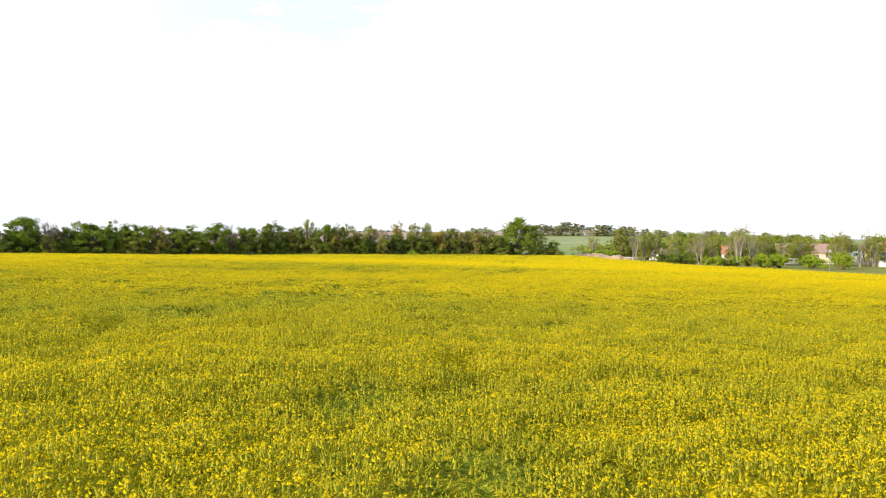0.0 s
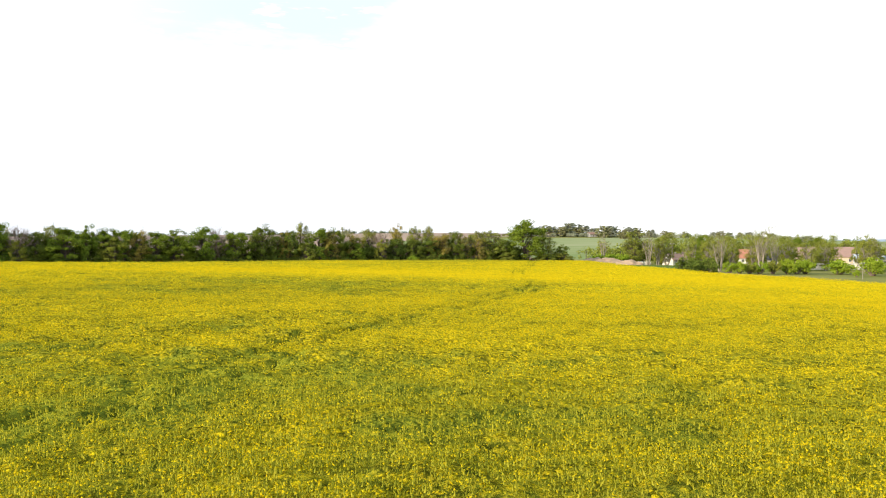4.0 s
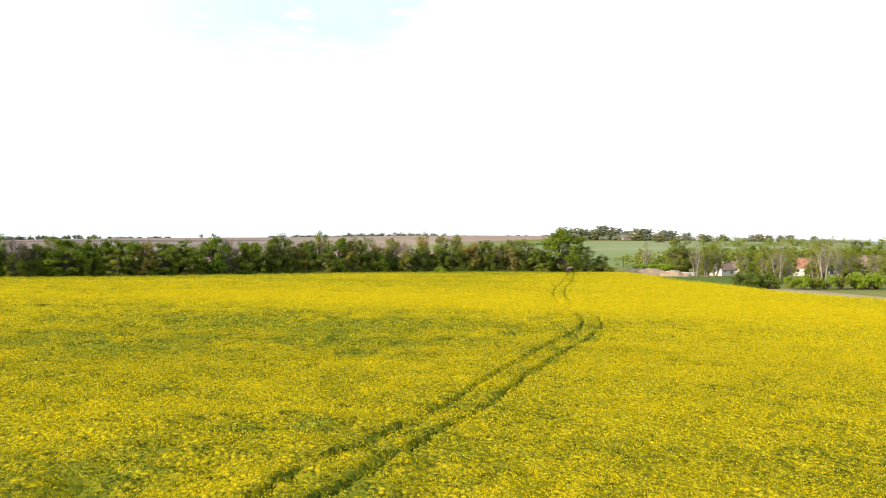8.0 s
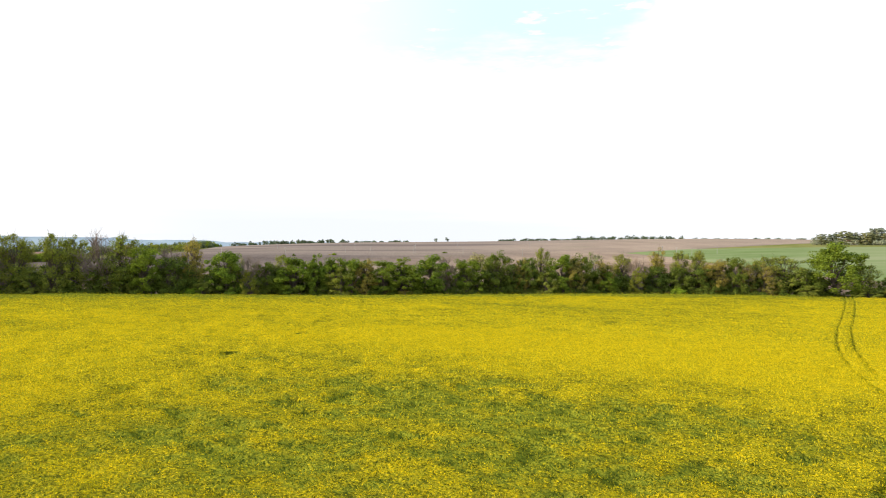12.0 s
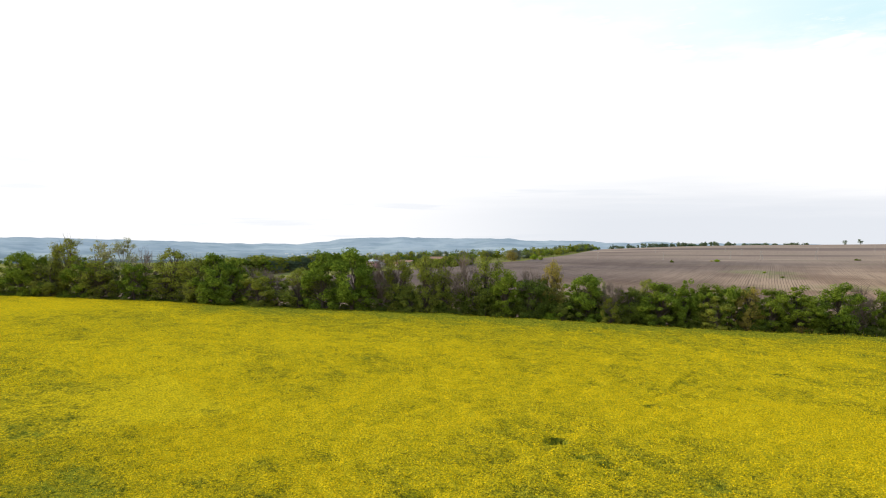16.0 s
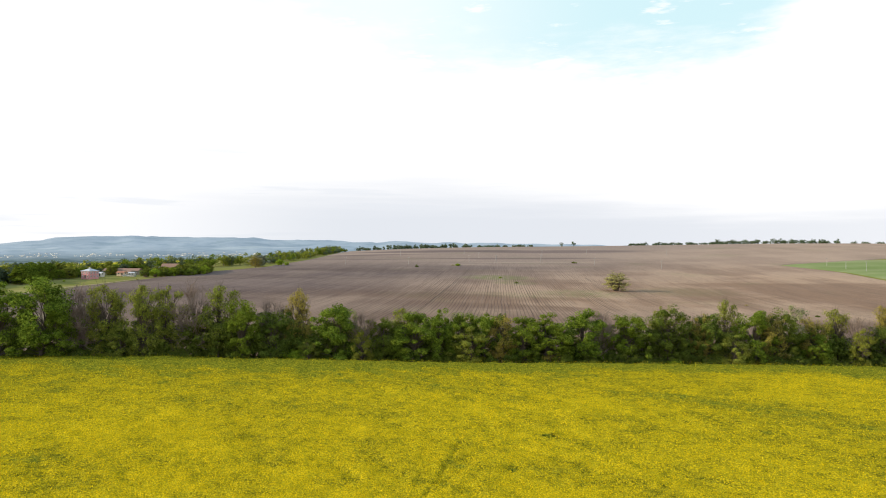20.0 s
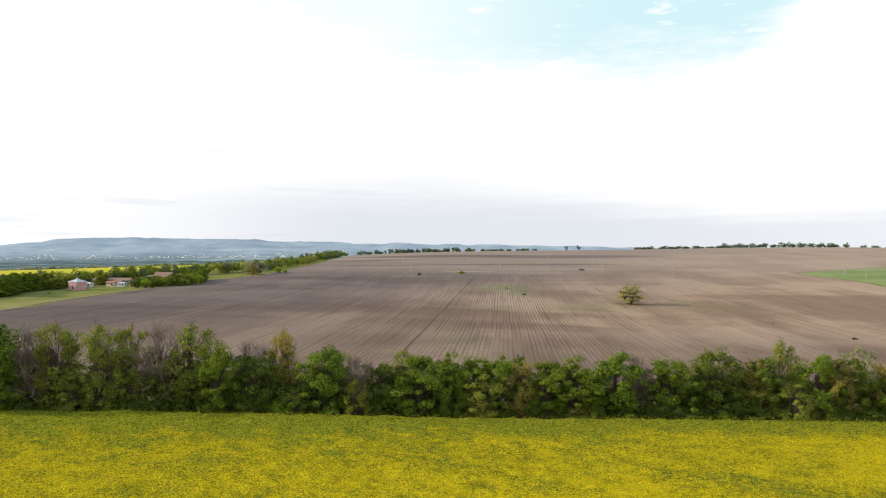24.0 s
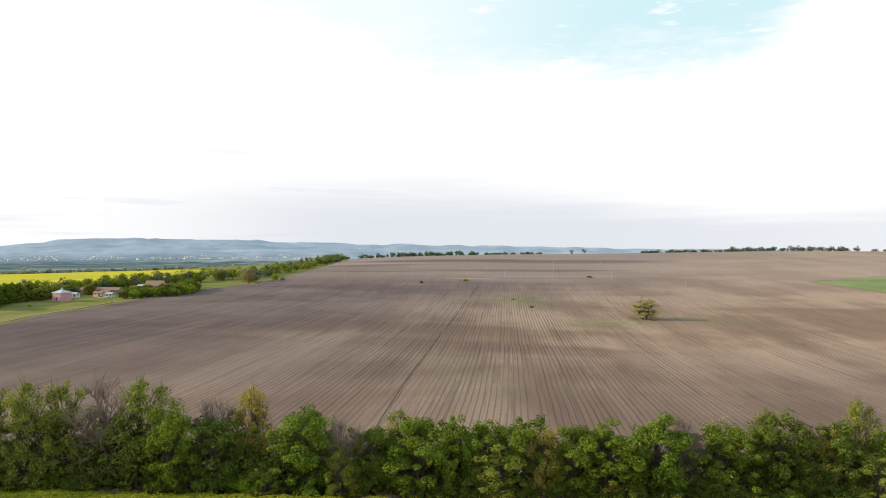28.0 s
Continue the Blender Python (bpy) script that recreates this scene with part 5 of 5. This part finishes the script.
# the pink two-storey house with its hipped metal roof
px, py = -371, 280
pink = tagged(new("house"), "pink two-storey house with a pale hipped metal roof and small lantern", "house")
pink.matrix_basis = pose(px, py, gz(px, py), 0, 0, 10) @ Matrix.Scale(1.08, 4)
part("wall", box(5.5, 5.5, 4.1, (0, 0, -0.6), 0.04), M_PINK, pink)
hr = bmesh.new()
c8 = [(3.1, 3.1), (-3.1, 3.1), (-3.1, -3.1), (3.1, -3.1)]
lo = [hr.verts.new((a, b, 3.48)) for a, b in c8]
up = [hr.verts.new((a * 0.17, b * 0.17, 4.6)) for a, b in c8]
hr.faces.new(lo[::-1])
hr.faces.new(up)
for i in range(4):
    hr.faces.new((lo[i], lo[(i + 1) % 4], up[(i + 1) % 4], up[i]))
bmesh.ops.recalc_face_normals(hr, faces=hr.faces[:])
proof = part("roof", hr, M_METAL, pink, "pale grey hipped sheet-metal roof")
part("cornice", box(5.8, 5.8, 0.2, (0, 0, 3.27), 0.04), M_WHITE, pink)
part("lantern", box(0.8, 0.8, 0.55, (0, 0, 4.6), 0.06), M_WHITE, proof)
for fx, fy, face in ((0, -2.75, 0.0), (2.75, 0, math.pi / 2), (-2.75, 0, -math.pi / 2), (0, 2.75, math.pi)):
    for level in (0.45, 2.1):
        for k in (-1.75, 0.0, 1.75):
            dx, dy = (k, 0) if fx == 0 else (0, k)
            if level < 1 and k == 0 and face == 0.0:
                opening(pink, "door", dx + fx, dy + fy, 0.0, 0.8, 1.55, face, M_WOOD)
            else:
                opening(pink, "window", dx + fx, dy + fy, level, 0.7, 0.95, face)

house(-384, 294, 12, 5.0, 3.4, 2.1, 0.7, M_WHITE, M_METAL, "small white shed with a pale metal roof", 2, False, "shed", True, "shed", "farm buildings")
house(-396, 316, 28, 28, 7, 2.4, 1.6, M_WOOD, M_BROWNTILE, "long low barn with a brown tiled roof", 6, False, "barn", True, "barn", "farm buildings")
house(-379, 304, 20, 6, 4, 2.1, 0.9, M_YELLOWWALL, M_TILE, "small outbuilding with a red tiled roof", 2, False, "shed", True, "shed", "farm buildings")
house(-371, 305, 24, 4.5, 3.2, 1.9, 0.6, M_WHITE, M_METAL, "white outbuilding with a metal roof", 2, False, "shed", True, "shed", "farm buildings")
house(-384, 311, 24, 6, 3.6, 2.0, 0.8, M_WOOD, M_BROWNTILE, "brown wooden lean-to shed in the farmyard", 2, False, "shed", True, "shed", "farm buildings")
house(-402, 354, 28, 14, 8, 2.0, 3.6, M_CONCRETE, M_BROWNTILE, "large grey house with a steep reddish-brown roof among trees", 4, True)
house(-401, 345, 20, 7, 5, 2.4, 1.0, M_WHITE, M_METAL, "white shed with a pale blue-grey metal roof", 2, False, "shed", True, "shed", "farm buildings")
house(-390, 374, 15, 5.5, 4, 2.4, 1.0, M_TILE, M_TILE, "small red brick shed with a tiled roof", 2, False, "shed", True, "shed", "farm buildings")

# the village beyond the margin
house(74, 237.5, 38, 9, 5.2, 1.9, 2.3, M_WHITE, M_BROWNTILE, "white gabled house with a brown roof", 2, True)
house(82.5, 246, -18, 7, 6, 2.4, 2.5, M_YELLOWWALL, M_PINKTILE, "small cream house with a pinkish-brown roof", 2, True)
house(100.5, 242, -20, 8.5, 7, 2.9, 3.3, M_WHITE, M_TILE, "white house with an orange tiled roof", 3, True)
house(91, 247, -22, 7, 6, 2.5, 2.6, M_YELLOWWALL, M_TILE, "small cream house with an orange roof", 2, True)
house(103.5, 230, -22, 6, 5, 2.6, 2.8, M_WHITE, M_DARKROOF, "white house with a steep slate-grey roof", 2, True)
house(129, 249, -25, 23, 10, 3.2, 4.0, M_YELLOWWALL, M_PINKTILE, "long yellow house with a large pinkish-brown tiled roof", 6, True)
house(131.5, 227, -26, 12, 7, 3.0, 1.6, M_WHITE, M_BLUEMETAL, "white workshop with a pale blue-grey metal roof", 4, False, "workshop", True, "workshop")
house(155, 247, -26, 11, 8, 3.8, 3.8, M_YELLOWWALL, M_TILE, "cream two-storey house with an orange tiled roof", 3, True)
house(117, 236, -22, 7, 5, 2.6, 2.2, M_YELLOWWALL, M_PINKTILE, "low cream annexe with a pinkish-brown roof beside the garden wall", 2, True)
house(128.5, 199.5, -24, 8, 5, 2.4, 2.3, M_WHITE, M_DARKROOF, "white garden house with a black panelled roof by the margin", 2, False, "garden_house", True, "garden house")
house(115, 770, 20, 12, 9, 3.2, 3.5, M_WHITE, M_BROWNTILE, "white house among trees on the far slope", 3, True)
house(160, 770, 20, 12, 9, 3.2, 3.0, M_CONCRETE, M_BROWNTILE, "grey house among trees on the far slope", 3, True)


def car(x, y, turn, label, paint=M_DARKROOF):
    """A parked estate car, 4.6 m long."""
    root = tagged(new("car"), label, "car")
    root.matrix_basis = pose(x, y, gz(x, y) + 0.02, 0, 0, turn) @ Matrix.Diagonal((1 / S, 1 / S, 1 / S, 1))
    bm = bmesh.new()
    prof = [(-2.3, 0.32), (2.2, 0.32), (2.3, 0.62), (2.1, 0.86), (1.15, 0.98), (-2.2, 1.0), (-2.32, 0.7)]
    a = [bm.verts.new((p, -0.86, z)) for p, z in prof]
    b = [bm.verts.new((p, 0.86, z)) for p, z in prof]
    bm.faces.new(a)
    bm.faces.new(b[::-1])
    for i in range(len(prof)):
        j = (i + 1) % len(prof)
        bm.faces.new((a[i], b[i], b[j], a[j]))
    bmesh.ops.recalc_face_normals(bm, faces=bm.faces[:])
    bmesh.ops.bevel(bm, geom=bm.edges[:], offset=0.06, segments=2, affect="EDGES")
    body = part("body", bm, paint, root)
    cab = bmesh.new()
    lo = [(-2.15, -0.8), (1.1, -0.8), (1.1, 0.8), (-2.15, 0.8)]
    hi = [(-1.85, -0.62), (0.35, -0.62), (0.35, 0.62), (-1.85, 0.62)]
    v0 = [cab.verts.new((p, q, 0.97)) for p, q in lo]
    v1 = [cab.verts.new((p, q, 1.46)) for p, q in hi]
    cab.faces.new(v0[::-1])
    cab.faces.new(v1)
    for i in range(4):
        j = (i + 1) % 4
        cab.faces.new((v0[i], v0[j], v1[j], v1[i]))
    part("windows", cab, M_DARKGLASS, body)
    part("roof", box(2.3, 1.3, 0.06, (-0.75, 0, 1.45), 0.02), paint, body)
    for wx in (-1.4, 1.4):
        for wy in (-0.8, 0.8):
            V, Q = tubes([((wx, wy - 0.1, 0.32), (wx, wy + 0.1, 0.32), 0.32, 0.32)], 14)
            wheel = part("wheel", quads("wheel", V, Q, True), M_DARKROOF, root)
            V, Q = tubes([((wx, wy - 0.11, 0.32), (wx, wy + 0.11, 0.32), 0.19, 0.19), ((wx, wy - 0.12, 0.32), (wx, wy + 0.12, 0.32), 0.19, 0.001)], 10)
            part("rim", quads("rim", V, Q), M_METAL, wheel)
    return root


car(129, 204.5, 4, "dark parked car in front of the white garden wall")

car(-366.5, 300.5, 30, "white parked car in the farmyard", M_WHITE)
car(-363.5, 296.0, 42, "white parked car in the farmyard", M_WHITE)

# white garden wall with bays
gw = tagged(new("garden_wall"), "long white garden wall with posts and dark bays", "wall")
gw.matrix_basis = pose(101, 206, gz(112, 207) - 0.1, 0, 0, 3)
for i in range(13):
    part("post", box(0.4, 0.4, 1.85, (i * 3.0, 0, 0), 0.03), M_WHITE, gw)
    if i < 12:
        part("plinth", box(2.6, 0.25, 0.9, (i * 3.0 + 1.5, 0, 0), 0.02), M_WHITE, gw)
        part("top_rail", box(2.6, 0.3, 0.35, (i * 3.0 + 1.5, 0, 1.4), 0.02), M_WHITE, gw)

# heap of earth and white blocks at the end of the tree belt
def heap(x, y, turn, a, b, h, seed, mat, label, category="earth heap", name="earth_heap"):
    n = 40
    u, v = np.meshgrid(np.linspace(-1, 1, n), np.linspace(-1, 1, n), indexing="ij")
    r = np.hypot(u, v)
    z = h * np.clip(1 - r ** 1.6, 0, 1) ** 0.8 * (0.25 + 1.5 * fbm(u * 4 + seed, v * 3, seed, 5)) - 0.3 * ss(0.85, 1.0, r)
    c, s = math.cos(turn), math.sin(turn)
    X, Y = x + u * a * c - v * b * s, y + u * a * s + v * b * c
    return grid_obj(name, X, Y, terrain(X, Y) + z, mat, label, category, "")


heap(45, 217, 0.05, 10.5, 3.2, 1.7, 3, M_EARTH, "long heap of dumped brown earth beside the field")
heap(53, 215, -0.3, 5.0, 2.2, 1.3, 5, M_EARTH, "low heap of dumped brown earth beside the field")
for i in range(7):
    x, y = 54.5 + i * 1.35, 225 + 0.3 * i + rng.uniform(-0.6, 0.6)
    blk = tagged(part("block", box(rng.uniform(1.0, 1.9), 1.2, rng.uniform(0.9, 1.5), (0, 0, 0), 0.06), M_WHITE), "white stacked building block beside the earth heap", "block", "white blocks")
    blk.matrix_basis = pose(x, y, gz(x, y) - 0.3, 0, 0, rng.uniform(-15, 15))


# power poles across the ploughed field
def pole(x, y, h, frame_like=False, thick=1.0, mat=M_CONCRETE):
    root = tagged(new("utility_pole"), "thin grey concrete power pole in the ploughed field", "utility pole", "power poles")
    root.matrix_basis = pose(x, y, gz(x, y) - 0.3, 0, 0, 35)
    for dx in ((-1.0, 1.0) if frame_like else (0.0,)):
        V, Q = tubes([((dx, 0, 0), (dx * 0.2, 0, h), 0.13 * thick, 0.08 * thick)], 8)
        part("shaft", quads("shaft", V, Q), mat, root)
    arm = part("crossarm", box(1.8, 0.12, 0.12, (0, 0, h - 0.5), 0.01), mat, root)
    for dx in (-0.8, 0.0, 0.8):
        V, Q = tubes([((dx, 0, h - 0.4), (dx, 0, h - 0.12), 0.05, 0.03)], 6)
        part("insulator", quads("insulator", V, Q), M_WHITE, arm)
    return root


for x, y, h, fl in [(-362, 482, 6, 0), (-321, 509, 6.2, 0), (-299, 566, 6.5, 0), (-275, 568, 7, 1), (-287, 690, 6.5, 0), (-248, 598, 7, 1), (-259, 738, 6.5, 0), (-197, 583, 6.2, 0), (-420, 640, 6, 0), (-380, 700, 6, 0), (-330, 640, 6, 0), (-140, 560, 6, 0), (-40, 610, 6, 0), (0, 590, 6, 0), (-180, 740, 6, 0), (-27.9, 578, 6, 0), (-16.7, 560, 6.5, 0)]:
    pole(x, y, h, bool(fl))
# by the village
for x, y, h in [(90.5, 163, 3.8), (66, 215, 7)]:
    p = pole(x, y, h, False, 0.6, M_WOOD)
    p["label"] = "slim grey power pole near the village gardens"

# the long dark furrow
fl = resample([(-99, 172), (-102.7, 179.1), (-108.1, 189), (-126.2, 223), (-157.6, 285.1), (-202, 377), (-246.6, 471.7), (-259.5, 497)], 120)
fx = np.stack([fl[:, 0] + o for o in (-0.09, -0.03, 0.03, 0.09)], 1)
fy = np.stack([fl[:, 1] + o * 0.5 for o in (-0.09, -0.03, 0.03, 0.09)], 1)
grid_obj("furrow", fx, fy, terrain(fx, fy) + np.array([0.14, 0.16, 0.16, 0.14]), M_FURROW_GAPSHADE, "long dark open furrow across the ploughed field", "furrow")

# ---- distance ----
k = Nodes("far_hills")
h1 = k.noise(0.0045, 6, 0.65)
h3 = k.noise(0.013, 6, 0.7, (2.0, 1.0, 1.0), 0.96)
h2 = k.noise(0.0050, 6, 0.65, (6.0, 1.0, 1.0), 0.96)
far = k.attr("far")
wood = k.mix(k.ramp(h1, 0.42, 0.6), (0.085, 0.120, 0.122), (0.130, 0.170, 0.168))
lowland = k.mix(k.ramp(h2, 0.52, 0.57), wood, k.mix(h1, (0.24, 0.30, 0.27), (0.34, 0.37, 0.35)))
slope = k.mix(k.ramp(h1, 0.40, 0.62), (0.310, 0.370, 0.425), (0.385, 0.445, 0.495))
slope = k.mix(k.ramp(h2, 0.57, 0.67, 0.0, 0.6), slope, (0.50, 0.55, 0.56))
# haze is put into the land colour: slopes further off turn paler and bluer
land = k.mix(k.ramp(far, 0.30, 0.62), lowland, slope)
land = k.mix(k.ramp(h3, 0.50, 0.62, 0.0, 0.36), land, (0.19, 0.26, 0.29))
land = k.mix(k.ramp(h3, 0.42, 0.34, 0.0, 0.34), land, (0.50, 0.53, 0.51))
M_HILL = k.surface(land, 1.0, 0, None, 0.0)
az = np.radians(np.linspace(-40, 125, 330))
rad = np.concatenate([np.linspace(2500, 4300, 40), [4420, 4560, 4700]])
AZ, RD = np.meshgrid(az, rad, indexing="ij")
deg = np.degrees(AZ)
crest = -4 + 14 * ss(14, 30, deg) + 8 * np.exp(-((deg - 35.5) / 1.5) ** 2) + 14 * ss(37, 42, deg) + 12 * ss(45.6, 47.6, deg) + 5 * np.exp(-((deg - 56) / 4) ** 2)
crest = crest - 27 * ss(60, 64.6, deg) + 30 * ss(65, 86, deg) + 8 * (fbm(deg / 0.9, deg * 0 + 7.5, 78, 3) - 0.5) - 14 * (1 - ss(-10, 12, deg)) + 27 * (1 - ss(-29, -21, deg))
ridge = 1.25 * crest - 5
rise = ss(3200, 4350, RD) ** 1.3
HZ = -64 + (ridge + 64) * rise + 12 * (fbm(deg / 1.2, RD / 220, 80, 3) - 0.5) * ss(2600, 3300, RD) - 60 * ss(4450, 4700, RD)
near_in = 0.80  # the range is drawn in to this share of its distance and height
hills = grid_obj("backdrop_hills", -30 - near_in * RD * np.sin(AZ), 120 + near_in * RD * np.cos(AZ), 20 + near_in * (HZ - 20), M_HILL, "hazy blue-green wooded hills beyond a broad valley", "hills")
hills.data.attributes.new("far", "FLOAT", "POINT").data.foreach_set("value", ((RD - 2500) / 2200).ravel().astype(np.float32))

# scattered far town: pale specks
trng = np.random.default_rng(5)
for name, n, a0, a1, r0, r1, mat, label in (("far_town", 150, 44, 66, 3040, 3460, M_WHITE, "pale houses of a far town below the hills"),):
    A, R = np.radians(trng.uniform(a0, a1, n)), trng.uniform(r0, r1, n)
    X, Y = -30 - near_in * R * np.sin(A), 120 + near_in * R * np.cos(A)
    Z = 20 + near_in * (-64 + (50 + 64) * ss(3200, 4350, R) ** 1.3 + 12 * (fbm(np.degrees(A) / 1.2, R / 220, 80, 3) - 0.5) * ss(2600, 3300, R))
    V, Q = [], []
    for i in range(n):
        w, h = trng.uniform(2, 8), trng.uniform(0.3, 2.2) * (1 + 2.5 * (i == 0))
        b = len(V)
        for zz in (-0.8, h):
            for sx, sy in ((-1, -1), (1, -1), (1, 1), (-1, 1)):
                V.append((X[i] + sx * w / 2, Y[i] + sy * w / 2, Z[i] + zz))
        Q += [(b, b + 1, b + 5, b + 4), (b + 1, b + 2, b + 6, b + 5), (b + 2, b + 3, b + 7, b + 6), (b + 3, b, b + 4, b + 7), (b + 4, b + 5, b + 6, b + 7)]
    tagged(part(name, quads(name, np.array(V), Q), mat), label, "town", kind="stuff")

# models that were never used as they stand
for models in (*SPECIES.values(), *BUSHES.values(), FAR_TREES, BACK):
    for ob in models:
        if ob.name not in used_first:
            for c in list(ob.children):
                bpy.data.objects.remove(c)
            bpy.data.objects.remove(ob)

# bring the plan to its true size
for ob in list(scene.objects):
    if ob.parent is None and ob not in (cam, sun):
        ob.matrix_basis = Matrix.Scale(S, 4) @ ob.matrix_basis
